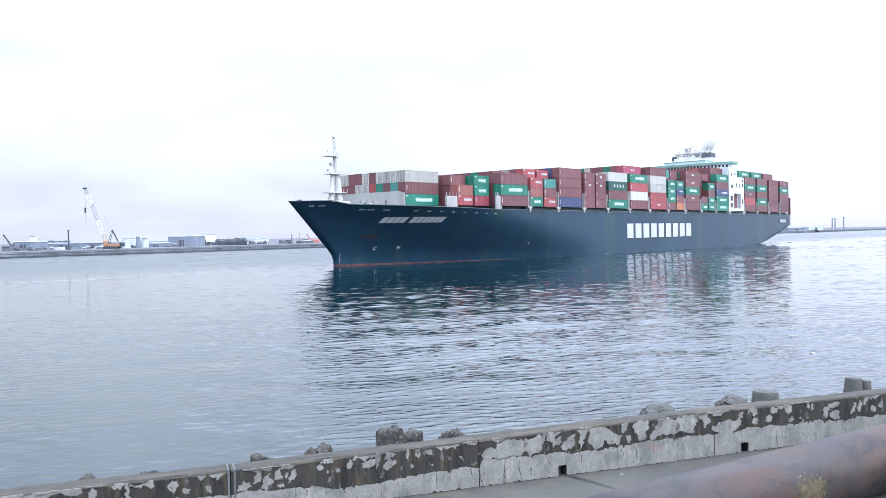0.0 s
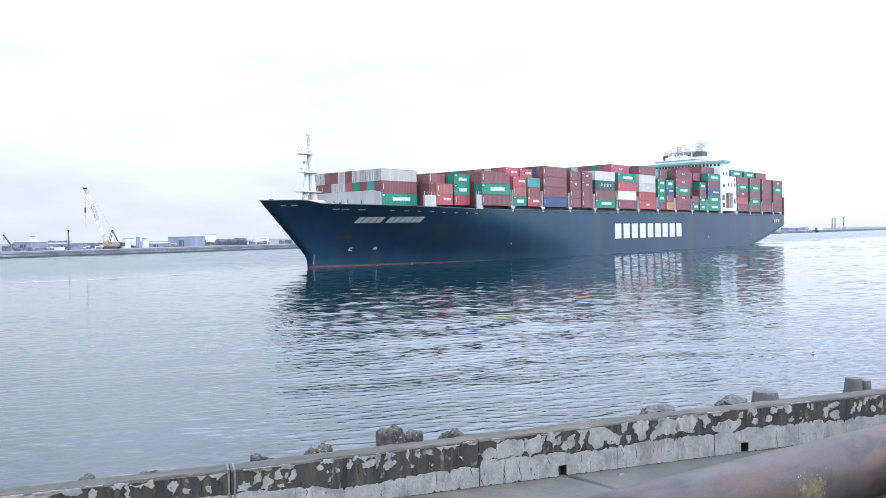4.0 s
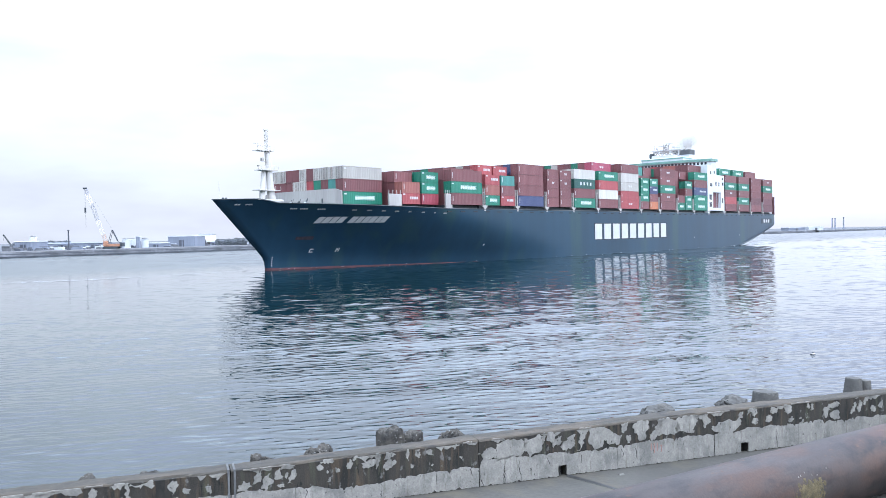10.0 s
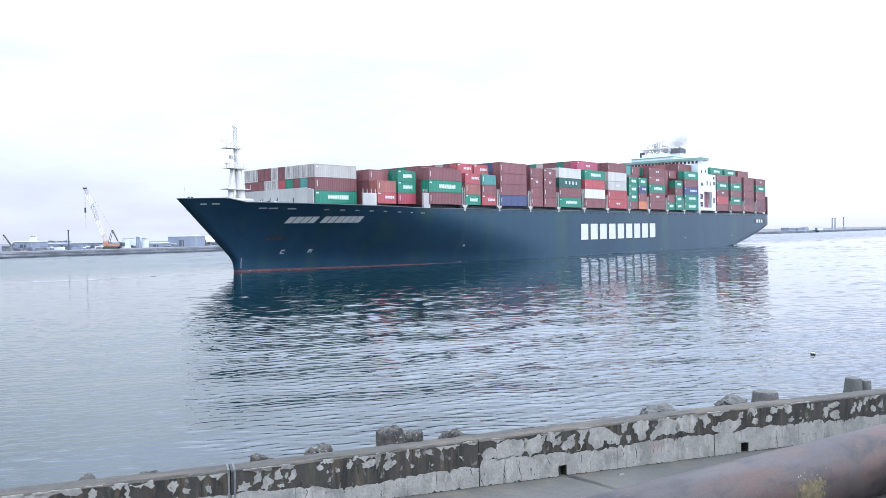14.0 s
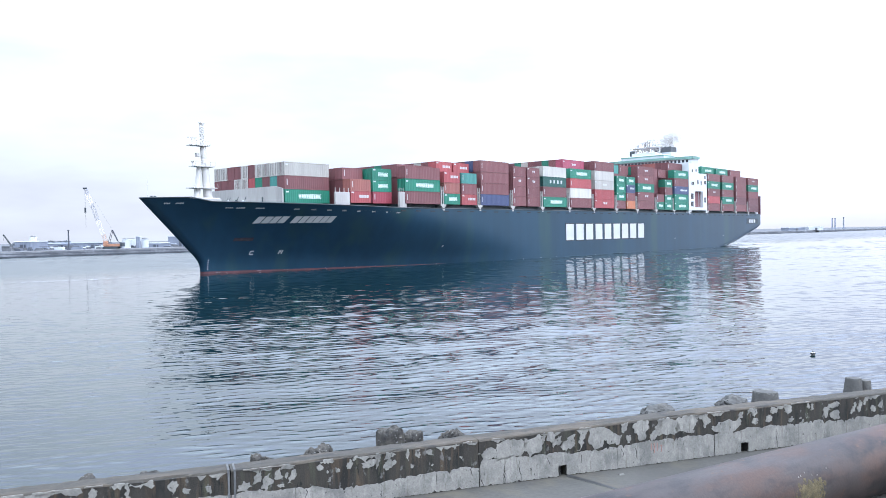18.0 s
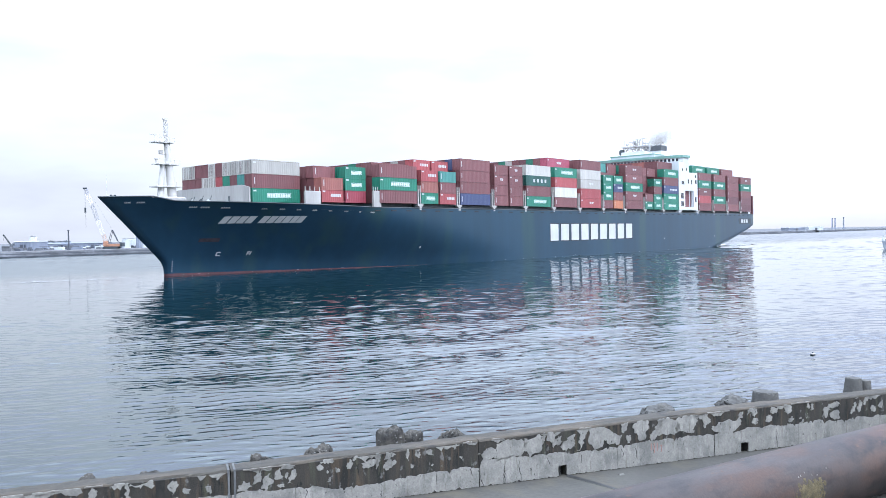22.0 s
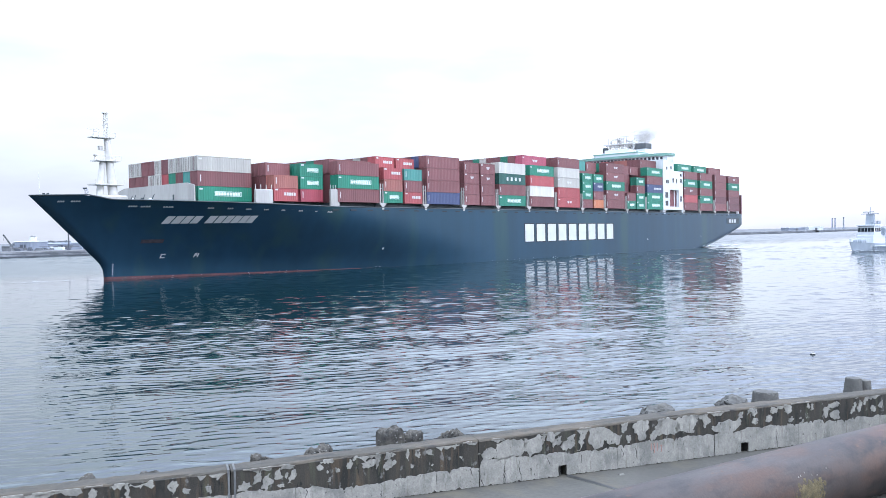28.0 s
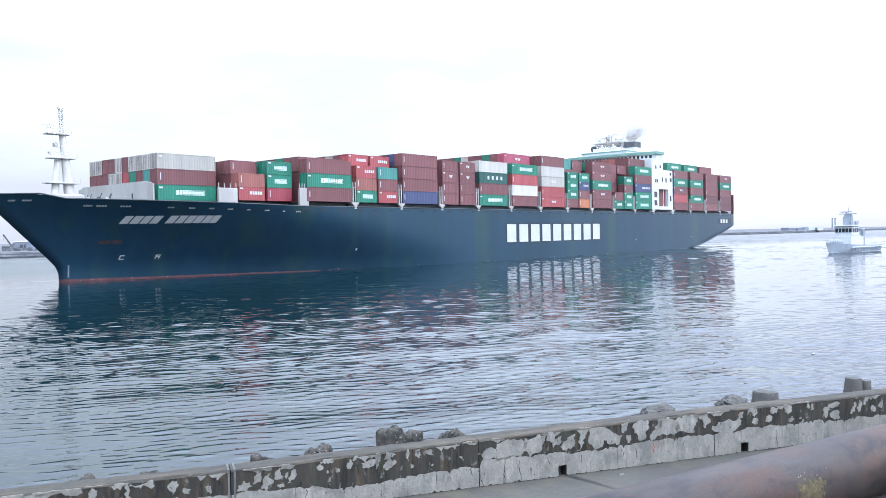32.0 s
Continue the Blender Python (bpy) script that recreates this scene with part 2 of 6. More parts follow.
# ---- water ----
def water_material():
    m = bpy.data.materials.new("harbour_water")
    m.use_nodes = True
    nt = m.node_tree
    N, K = nt.nodes.new, nt.links.new
    b = nt.nodes["Principled BSDF"]
    b.inputs["Base Color"].default_value = (0.0035, 0.0145, 0.0165, 1)
    b.inputs["Specular IOR Level"].default_value = 0.6
    b.inputs["Roughness"].default_value, b.inputs["IOR"].default_value = 0.02, 1.39
    tc = N("ShaderNodeTexCoord")
    # gusts: broad patches where the ripples are stronger or weaker
    gust, span = N("ShaderNodeTexNoise"), N("ShaderNodeMapRange")
    gust.inputs["Scale"].default_value, gust.inputs["Detail"].default_value = 0.018, 2
    span.inputs[1].default_value, span.inputs[2].default_value = 0.35, 0.65
    span.inputs[3].default_value, span.inputs[4].default_value = 0.45, 1.0
    K(tc.outputs["Object"], gust.inputs["Vector"])
    K(gust.outputs[0], span.inputs[0])
    # a breeze ruffles the water along the far bank
    off, breeze = N("ShaderNodeVectorMath"), N("ShaderNodeMapRange")
    off.operation = "DOT_PRODUCT"
    off.inputs[1].default_value = (-0.71, 0.70, 0)
    breeze.inputs[1].default_value, breeze.inputs[2].default_value = 140.0, 200.0
    breeze.inputs[3].default_value, breeze.inputs[4].default_value = 0.02, 0.25
    K(tc.outputs["Object"], off.inputs[0])
    K(off.outputs["Value"], breeze.inputs[0])
    K(breeze.outputs[0], b.inputs["Roughness"])
    prev = None
    for scale, stretch, dist, turn, detail in ((2.4, 0.7, 0.0028, 16, 2),):
        mp, n, bp = N("ShaderNodeMapping"), N("ShaderNodeTexNoise"), N("ShaderNodeBump")
        mp.inputs["Scale"].default_value = (stretch, 1, 1)
        mp.inputs["Rotation"].default_value = (0, 0, radians(turn))
        n.inputs["Scale"].default_value, n.inputs["Detail"].default_value = scale, detail
        bp.inputs["Distance"].default_value = dist
        K(span.outputs[0], bp.inputs["Strength"])
        K(tc.outputs["Object"], mp.inputs["Vector"])
        K(mp.outputs[0], n.inputs["Vector"])
        K(n.outputs[0], bp.inputs["Height"])
        if prev:
            K(prev, bp.inputs["Normal"])
        prev = bp.outputs[0]
    K(prev, b.inputs["Normal"])
    return m


M_WATER = water_material()


def water_mesh():
    """One sheet to the horizon: small crossing waves, finely meshed off the wall and flat far out."""
    rng = np.random.RandomState(6)
    ys = np.concatenate(([-320.0, -120.0, -30.0, 4.0], 15.0 * 1.0022 ** np.arange(1380), 15.0 * 1.0022 ** 1379 * 1.0045 ** np.arange(1, 240), 15.0 * 1.0022 ** 1379 * 1.0045 ** 239 * 1.35 ** np.arange(1, 8)))
    us = np.concatenate(([-60.0, -20.0, -6.0, -2.5, -1.2], np.linspace(-0.70, 0.70, 540), [1.2, 2.5, 6.0, 20.0, 60.0]))
    U, Y = np.meshgrid(us, ys)
    X = U * np.maximum(Y, 12.0)
    X = np.clip(X, -4500, 4500)
    H = np.zeros_like(X)
    # trains of wavelets with short crests: about a metre long by the wall, longer further out
    n = 130
    lam = np.exp(np.linspace(np.log(0.24), np.log(8.0), n) + rng.uniform(-0.02, 0.02, n))
    way = np.radians(107.0 + rng.normal(0, 22, n))
    ph = rng.uniform(0, 2 * np.pi, n)
    near = np.maximum(Y, 12.0)
    peak = np.log(np.clip(0.34 + 0.0060 * near + 0.000030 * near ** 2, 0.42, 6.0))
    total, rise = np.full_like(X, 1e-6), np.full_like(X, 1e-12)
    for k in range(n):
        w = 2 * np.pi / lam[k]
        amount = np.exp(-((np.log(lam[k]) - peak) / 0.58) ** 2 / 2) * np.clip(lam[k] / (0.006 * near) - 0.5, 0, 1)
        total += amount ** 2 / 2
        q = np.sin(w * (X * np.cos(way[k]) + Y * np.sin(way[k])) + ph[k])
        H += amount / w * q
        rise += (amount / w) ** 2 / 2
    # narrow steep crests, broad flat troughs
    rise = np.sqrt(rise)
    H = rise * (np.exp(0.3 * np.clip(H / rise, -3, 3)) - 1) / 0.3
    # a low swell lifts and lowers the wavelets in patches
    for k in range(14):
        w, d = 2 * np.pi / rng.uniform(3.5, 11.0), np.radians(112.0 + rng.normal(0, 25))
        H += 0.11 / w * np.sqrt(total) * np.sin(w * (X * np.cos(d) + Y * np.sin(d)) + rng.uniform(0, 6.28)) * np.clip((160 - near) / 90, 0, 1)
    H *= np.interp(near, [12, 24, 32, 45, 60, 80, 110, 150, 190, 260, 450], [0.050, 0.054, 0.060, 0.068, 0.064, 0.050, 0.034, 0.032, 0.042, 0.050, 0.055]) / np.sqrt(total)
    gust = 0.88 + 0.26 * np.sin(X * 0.045 + Y * 0.07 + 1.0) * np.sin(Y * 0.052 - X * 0.021 + 2.0) + 0.12 * np.sin(X * 0.19 + Y * 0.11) * np.sin(Y * 0.23 - X * 0.07 + 0.7)
    fade = np.clip((1400 - Y) / 900, 0, 1) * np.clip((Y - 8) / 10, 0, 1) * np.clip((1.0 - np.abs(U)) / 0.2, 0, 1)
    H *= gust * fade * np.clip(1.0 + 0.9 * (U + 0.18) + 0.7 * np.clip(Y / 200 - 0.8, 0, 1), 0.88, 1.32)
    V = np.stack([X, Y, H], -1).reshape(-1, 3)
    r, c = X.shape
    A = (np.arange(r - 1)[:, None] * c + np.arange(c - 1)[None, :]).reshape(-1)
    F = np.stack([A, A + 1, A + c + 1, A + c], -1).astype(np.int32)
    me = bpy.data.meshes.new("water")
    me.vertices.add(len(V))
    me.vertices.foreach_set("co", V.astype(np.float32).ravel())
    me.loops.add(F.size)
    me.loops.foreach_set("vertex_index", F.ravel())
    me.polygons.add(len(F))
    me.polygons.foreach_set("loop_start", np.arange(0, F.size, 4, dtype=np.int32))
    me.update(calc_edges=True)
    me.shade_smooth()
    me.materials.append(M_WATER)
    return me


water = tagged(part("water", water_mesh(), M_WATER), "calm grey-blue harbour water with small ripples", "water", kind="structure")

# ---- quay road, seawall ----
ROAD_Z = 2.4
WALL = Matrix.Translation((0.93, 15.24, ROAD_Z)) @ Matrix.Rotation(radians(19.37), 4, "Z")   # x along the wall, y to the sea


def concrete_ground():
    return mat("worn_concrete_road", (0.058, 0.054, 0.046), 0.85, var=0.22, scale=0.6, fine=18, bump=0.35, dirt=(0.088, 0.077, 0.056), dirt_amount=0.15)


M_ROAD = concrete_ground()
M_WALL = layered("stained_bare_concrete", (0.038, 0.034, 0.028),
                 (((0.018, 0.017, 0.015), (3.0, 3.0, 1.0), 0.45, 0.60, 0.9), ((0.085, 0.060, 0.038), (7.0, 7.0, 0.8), 0.52, 0.66, 0.75), ((0.060, 0.062, 0.040), (5.0, 5.0, 0.6), 0.56, 0.68, 0.7),
                  ((0.125, 0.120, 0.112), (9.0, 9.0, 5.0), 0.61, 0.66, 0.8), ((0.012, 0.012, 0.011), (14.0, 14.0, 3.0), 0.62, 0.68, 0.9)), 0.95, 45, 0.8)
M_PLASTER = layered("pale_grey_coat", (0.218, 0.207, 0.182),
                    (((0.140, 0.135, 0.122), (2.2, 2.2, 2.2), 0.46, 0.62, 0.9), ((0.30, 0.285, 0.25), (6.0, 6.0, 2.5), 0.52, 0.66, 0.7), ((0.115, 0.105, 0.088), (12.0, 12.0, 1.6), 0.58, 0.68, 0.7),
                     ((0.055, 0.052, 0.047), (16.0, 16.0, 9.0), 0.635, 0.67, 0.9)), 0.92, 38, 0.7)
M_MORTAR = mat("grey_joint_mortar", (0.10, 0.10, 0.098), 0.95, var=0.3, scale=5.0, bump=0.6)
M_CHIP = mat("tan_broken_concrete", (0.15, 0.135, 0.115), 0.95, var=0.35, scale=6.0, bump=0.6)
M_SCRAWL = mat("faded_red_paint_mark", (0.24, 0.13, 0.11), 0.9)
M_CAP = layered("weathered_concrete_cap", (0.056, 0.050, 0.041),
                (((0.112, 0.088, 0.064), (0.5, 2.0, 2.0), 0.49, 0.62, 0.55), ((0.034, 0.033, 0.031), (2.5, 6.0, 6.0), 0.52, 0.64, 0.8), ((0.13, 0.115, 0.09), (8.0, 12.0, 12.0), 0.62, 0.68, 0.5)), 0.92, 40, 0.8)
M_ARMOUR = layered("sea_worn_concrete", (0.062, 0.056, 0.048),
                   (((0.022, 0.021, 0.019), (4.0, 4.0, 4.0), 0.48, 0.60, 0.85), ((0.13, 0.115, 0.092), (3.0, 3.0, 5.0), 0.54, 0.66, 0.7), ((0.24, 0.235, 0.22), (18.0, 18.0, 18.0), 0.62, 0.66, 0.9)), 0.95, 30, 0.9)
M_PALEBLOCK = layered("bleached_armour_concrete", (0.082, 0.079, 0.073),
                      (((0.055, 0.052, 0.047), (3.0, 3.0, 2.0), 0.50, 0.64, 0.8), ((0.120, 0.112, 0.098), (5.0, 5.0, 5.0), 0.56, 0.66, 0.6)), 0.95, 30, 0.8)
M_RUBBLE = mat("wet_rubble", (0.10, 0.10, 0.095), 0.85, var=0.35, scale=0.8, bump=0.8)


def wall_local(name, geo, material, parent=None, label="", smooth=False):
    ob = part(name, geo, material, parent, label, smooth)
    if parent is None:
        ob.matrix_world = WALL
    return ob


# the road, one slab that runs back from the wall
g = Geo().add([(-400, 0.10, 0), (400, 0.10, 0), (400, -400, 0), (-400, -400, 0), (-400, 0.10, -4), (400, 0.10, -4), (400, -400, -4), (-400, -400, -4)],
              [(0, 3, 2, 1), (0, 1, 5, 4), (4, 5, 6, 7)])
road = tagged(wall_local("road", g, M_ROAD), "worn grey concrete quay road along the seawall", "road", kind="structure")

seawall = tagged(new("seawall"), "low concrete seawall with flaking pale grey coat and stains", "wall", kind="structure")
seawall.matrix_world = WALL
DRAINS = ((1.29, 1.46), (5.57, 5.76))
JOINTS = [-60, -40, -26, -17, -9.6, -4.85, -0.36, 4.9, 10.2, 15.4, 20.6, 32, 48, 70, 110]


def crest(s):
    """Height of the wall's top: it rises a little along the quay."""
    return min(0.935, max(0.83, 0.885 + 0.0115 * s))


DEPTH = 0.42
for a, b in zip(JOINTS[:-1], JOINTS[1:]):
    g = Geo()
    cuts = [a + 0.008] + [c for d in DRAINS if a < d[0] < b for c in d] + [b - 0.008]
    for i, (p, q) in enumerate(zip(cuts[:-1], cuts[1:])):
        z0 = 0.20 if i % 2 else -0.6
        g.add([(x, y, z) for x in (p, q) for y, z in ((0, z0), (0, crest(x) - 0.035), (DEPTH, crest(x) - 0.035), (DEPTH, z0))],
              [(0, 1, 2, 3), (7, 6, 5, 4)] + [(k, (k + 1) % 4, 4 + (k + 1) % 4, 4 + k) for k in range(4)])
    part("wall_panel", g, M_WALL, seawall)
    rng = random.Random(int(a * 10))
    g = Geo()
    n = max(2, int((b - a) / 0.13)) if -12 < a < 24 else 12
    vs, fs = [], []
    for i in range(n + 1):
        x = a + 0.006 + (b - a - 0.012) * i / n
        j = lambda k=0.006: rng.uniform(-k, k)
        c = crest(x)
        bite = max(0.0, noise.noise(Vector((x * 2.3, a, 0.4))) - 0.12) * 0.10
        vs += [(x, -0.004 + bite + j(0.008), c - 0.04), (x, 0.004 + bite * 1.3 + j(0.008), c - 0.016 - bite * 0.3 + j()), (x, 0.03 + bite + j(), c + j(0.004)), (x, 0.22 + j(), c + 0.004 + j(0.005)),
               (x, DEPTH - 0.02 + j(0.012), c + j(0.008)), (x, DEPTH + 0.004, c - 0.04)]
    for i in range(n):
        fs += [(i * 6 + k, i * 6 + (k + 1) % 6, i * 6 + 6 + (k + 1) % 6, i * 6 + 6 + k) for k in range(6)]
    fs += [tuple(range(6)), tuple(range(n * 6 + 5, n * 6 - 1, -1))]
    part("coping", g.add(vs, fs), M_CAP, seawall, "stained rough concrete coping")
for x in (-4.90, -4.80):
    part("joint_filler", Geo().box(x, x + 0.035, -0.02, DEPTH - 0.02, -0.3, crest(x) + 0.012), M_MORTAR, seawall, "pale mortar in an open wall joint")



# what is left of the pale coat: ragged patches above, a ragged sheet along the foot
def ragged(points):
    g = Geo()
    n = len(points)
    vs = [(x, -0.013, z) for x, z in points] + [(x * 1.0, 0.004, z) for x, z in points]
    return g.add(vs, [tuple(range(n))] + [(i, (i + 1) % n, n + (i + 1) % n, n + i) for i in range(n)])


def crumble(points, rng, rough, levels=2):
    """Breaks the sides of an outline by shifting their middles, again and again."""
    for level in range(levels):
        out = []
        for i, (x, z) in enumerate(points):
            x1, z1 = points[(i + 1) % len(points)]
            d = math.hypot(x1 - x, z1 - z)
            k = rng.gauss(0, rough) * min(d, 0.12)
            out += [(x, z), ((x + x1) / 2 - (z1 - z) / (d + 1e-6) * k, (z + z1) / 2 + (x1 - x) / (d + 1e-6) * k)]
        points = out
    return points


def blob(rng, s, z, w, hgt):
    """A ragged patch: an angular outline with bites out of it."""
    pts = []
    n = 8
    lean = rng.uniform(-0.25, 0.45)
    turn = rng.uniform(0, 1)
    for i in range(n):
        t = 2 * math.pi * (i + turn + rng.uniform(-0.32, 0.32)) / n
        cx, cz = math.cos(t), math.sin(t)
        q = (abs(cx) ** 3 + abs(cz) ** 3) ** (-1 / 3) * 0.5 * rng.uniform(0.55, 1.18)
        dz = hgt * q * cz
        pts.append((s + w * q * cx + lean * dz, z + dz))
    top = crest(s) - 0.012
    return ragged([(x, min(top, y)) for x, y in crumble(pts, rng, 0.24)])


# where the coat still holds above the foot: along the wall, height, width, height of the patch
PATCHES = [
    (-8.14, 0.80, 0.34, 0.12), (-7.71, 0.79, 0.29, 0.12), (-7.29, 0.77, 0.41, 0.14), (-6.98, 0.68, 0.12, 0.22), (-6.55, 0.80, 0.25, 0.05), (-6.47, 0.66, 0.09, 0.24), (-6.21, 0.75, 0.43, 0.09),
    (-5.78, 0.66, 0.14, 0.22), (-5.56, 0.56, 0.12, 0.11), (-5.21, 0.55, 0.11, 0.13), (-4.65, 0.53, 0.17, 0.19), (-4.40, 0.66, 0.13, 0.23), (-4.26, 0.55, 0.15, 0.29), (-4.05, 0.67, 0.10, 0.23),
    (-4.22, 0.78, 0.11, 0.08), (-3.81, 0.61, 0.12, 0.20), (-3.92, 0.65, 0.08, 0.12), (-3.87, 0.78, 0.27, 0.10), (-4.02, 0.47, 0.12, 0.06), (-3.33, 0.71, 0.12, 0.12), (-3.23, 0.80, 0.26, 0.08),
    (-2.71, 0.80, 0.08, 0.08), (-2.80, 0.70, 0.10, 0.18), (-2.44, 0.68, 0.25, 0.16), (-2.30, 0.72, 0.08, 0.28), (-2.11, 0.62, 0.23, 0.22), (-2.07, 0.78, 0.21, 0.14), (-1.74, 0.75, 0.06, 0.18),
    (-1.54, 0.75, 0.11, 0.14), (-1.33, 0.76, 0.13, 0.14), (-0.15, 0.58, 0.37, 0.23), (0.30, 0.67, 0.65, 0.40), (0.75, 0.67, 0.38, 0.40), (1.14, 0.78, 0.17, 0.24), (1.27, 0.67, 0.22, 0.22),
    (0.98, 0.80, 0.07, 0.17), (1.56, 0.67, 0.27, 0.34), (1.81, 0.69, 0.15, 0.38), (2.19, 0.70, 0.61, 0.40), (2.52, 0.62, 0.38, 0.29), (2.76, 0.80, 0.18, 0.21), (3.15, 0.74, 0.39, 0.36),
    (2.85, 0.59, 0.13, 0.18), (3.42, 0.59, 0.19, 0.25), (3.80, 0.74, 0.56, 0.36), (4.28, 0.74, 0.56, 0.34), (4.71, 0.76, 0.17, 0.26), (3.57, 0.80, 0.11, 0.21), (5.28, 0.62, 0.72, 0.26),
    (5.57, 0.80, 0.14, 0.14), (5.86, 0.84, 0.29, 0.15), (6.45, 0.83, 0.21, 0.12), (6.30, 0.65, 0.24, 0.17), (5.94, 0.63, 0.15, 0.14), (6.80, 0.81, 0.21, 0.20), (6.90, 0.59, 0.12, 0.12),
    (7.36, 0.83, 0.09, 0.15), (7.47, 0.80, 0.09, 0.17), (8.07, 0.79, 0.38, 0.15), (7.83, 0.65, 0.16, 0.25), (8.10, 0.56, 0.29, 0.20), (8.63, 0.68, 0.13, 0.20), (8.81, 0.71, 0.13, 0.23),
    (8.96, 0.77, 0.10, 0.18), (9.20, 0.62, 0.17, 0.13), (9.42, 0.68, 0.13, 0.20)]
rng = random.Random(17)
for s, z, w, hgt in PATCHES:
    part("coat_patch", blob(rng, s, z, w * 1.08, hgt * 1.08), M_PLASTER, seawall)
for i in range(70):
    # flakes still hanging under the coping, and pale chipped stretches of its edge
    s = rng.uniform(-16, 20)
    w = rng.uniform(0.06, 0.34)
    n = max(3, int(w / 0.04))
    top = crest(s) - 0.04
    up = [(s + w * k / n, top) for k in range(n + 1)]
    lo = [(s + w - w * k / n, top - abs(math.sin(math.pi * k / n)) ** 0.6 * rng.uniform(0.01, 0.09) - 0.006) for k in range(n + 1)]
    part("coat_flake", ragged(up + lo), M_PLASTER, seawall)
    s += rng.uniform(0.3, 2.0)
    w = rng.uniform(0.08, 0.4)
    if i % 2 == 0:
        continue
    c = crest(s)
    rim = [(s + w * k / 6, c - rng.uniform(0.026, 0.036)) for k in range(7)] + [(s + w - w * k / 6, c - rng.uniform(0.004, 0.022)) for k in range(7)]
    part("coping_chip", Geo().prism(rim, "y", -0.021, 0.05), M_CHIP, seawall, "pale chipped edge of the coping")
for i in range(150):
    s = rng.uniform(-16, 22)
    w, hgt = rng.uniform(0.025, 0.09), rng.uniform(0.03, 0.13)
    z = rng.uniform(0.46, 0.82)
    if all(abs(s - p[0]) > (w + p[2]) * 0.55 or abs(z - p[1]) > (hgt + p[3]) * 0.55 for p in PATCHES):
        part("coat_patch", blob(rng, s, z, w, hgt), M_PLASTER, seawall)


def foot_coat(s):
    """Height to which the coat along the foot still stands."""
    base = float(np.interp(s, [-9, -4.6, -3.5, -3.0, -2.0, -1.3, -0.35, -0.3, 1.2, 2.1, 3.0, 5.0, 7.5, 9.5], [0.46, 0.44, 0.38, 0.28, 0.36, 0.39, 0.38, 0.50, 0.47, 0.42, 0.47, 0.49, 0.48, 0.44]))
    return base + 0.030 * noise.noise(Vector((s * 1.9, 0.3, 0))) + 0.045 * noise.noise(Vector((s * 5.3, 2.3, 0))) + 0.02 * noise.noise(Vector((s * 17.0, 4.3, 0)))


for a, b in zip(JOINTS[:-1], JOINTS[1:]):
    cut = a + 0.008
    while cut < b - 0.05:
        end = min(b - 0.008, cut + rng.uniform(0.7, 2.6))
        for d0, d1 in DRAINS:
            if cut < d0 < end:
                end = d0
            if d0 - 0.01 <= cut < d1:
                cut = d1
                end = min(b - 0.008, max(end, d1 + 0.4))
        if end - cut < 0.12:
            cut = end + 0.003
            continue
        n = max(3, int((end - cut) / 0.035))
        side = rng.uniform(0.0, 0.035)
        up = [(cut + (end - cut) * i / n, foot_coat(cut + (end - cut) * i / n) - (rng.uniform(0.02, 0.08) if rng.random() < 0.08 else rng.uniform(0, 0.012)) - (side if i in (0, n) else 0)) for i in range(n + 1)]
        lo = [(end - (end - cut) * i / n, 0.004 + (rng.uniform(0.01, 0.045) if rng.random() < 0.14 else rng.uniform(0, 0.012))) for i in range(n + 1)]
        edge = [(end + rng.uniform(-0.012, 0.003), lo[0][1] + (up[-1][1] - lo[0][1]) * k / 5) for k in (4, 3, 2, 1)]
        part("coat_sheet", ragged(up + edge + lo), M_PLASTER, seawall)
        cut = end + rng.choice((0.002, 0.003, 0.004, 0.01))
for d0, d1 in DRAINS:
    n = 6
    lo = [(d0 - 0.01 + (d1 - d0 + 0.02) * i / n, 0.205 + rng.uniform(0, 0.015)) for i in range(n + 1)]
    up = [(x, foot_coat(x)) for x in (d1 + 0.01 - (d1 - d0 + 0.02) * i / n for i in range(n + 1))]
    part("coat_sheet", ragged(lo + up), M_PLASTER, seawall)
    # a plate added inside each drain hole keeps daylight from showing through
    part("drain_backing", Geo().box(d0 + 0.004, d1 - 0.004, 0.24, 0.3, -0.3, 0.196), M_RUBBLE, seawall, "plate added in the drain hole to stop light from behind")
# cracks and open seams in the sheet along the foot
M_CRACK = mat("dark_crack", (0.022, 0.020, 0.018), 0.95, var=0.3, scale=8)
for i in range(30):
    s = rng.uniform(-9, 16)
    z0, z1 = rng.choice(((0.0, rng.uniform(0.1, 0.3)), (rng.uniform(0.15, 0.3), 0.43), (0.02, 0.42)))
    n = 7
    wander = [0.0]
    for k in range(n):
        wander.append(wander[-1] + rng.uniform(-0.022, 0.022))
    half = [rng.uniform(0.002, 0.008) * math.sin(math.pi * (k + 0.5) / (n + 1)) + 0.001 for k in range(n + 1)]
    up = [(s + wander[k] + half[k], z0 + (z1 - z0) * k / n) for k in range(n + 1)]
    lo = [(s + wander[k] - half[k], z0 + (z1 - z0) * k / n) for k in range(n, -1, -1)]
    part("crack", Geo().prism(up + lo, "y", -0.0155, -0.01), M_CRACK, seawall, "dark open crack")
for s, z, w, hgt in ((3.36, 0.36, 0.02, 0.14), (3.43, 0.33, 0.018, 0.2), (3.5, 0.35, 0.02, 0.16), (3.58, 0.37, 0.05, 0.02), (3.6, 0.3, 0.018, 0.12)):
    part("paint_mark", Geo().box(s, s + w, -0.016, 0.0, z - hgt / 2, z + hgt / 2), M_SCRAWL, seawall, "faded red paint stroke")
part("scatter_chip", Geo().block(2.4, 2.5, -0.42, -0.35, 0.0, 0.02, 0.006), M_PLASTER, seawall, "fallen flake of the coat")

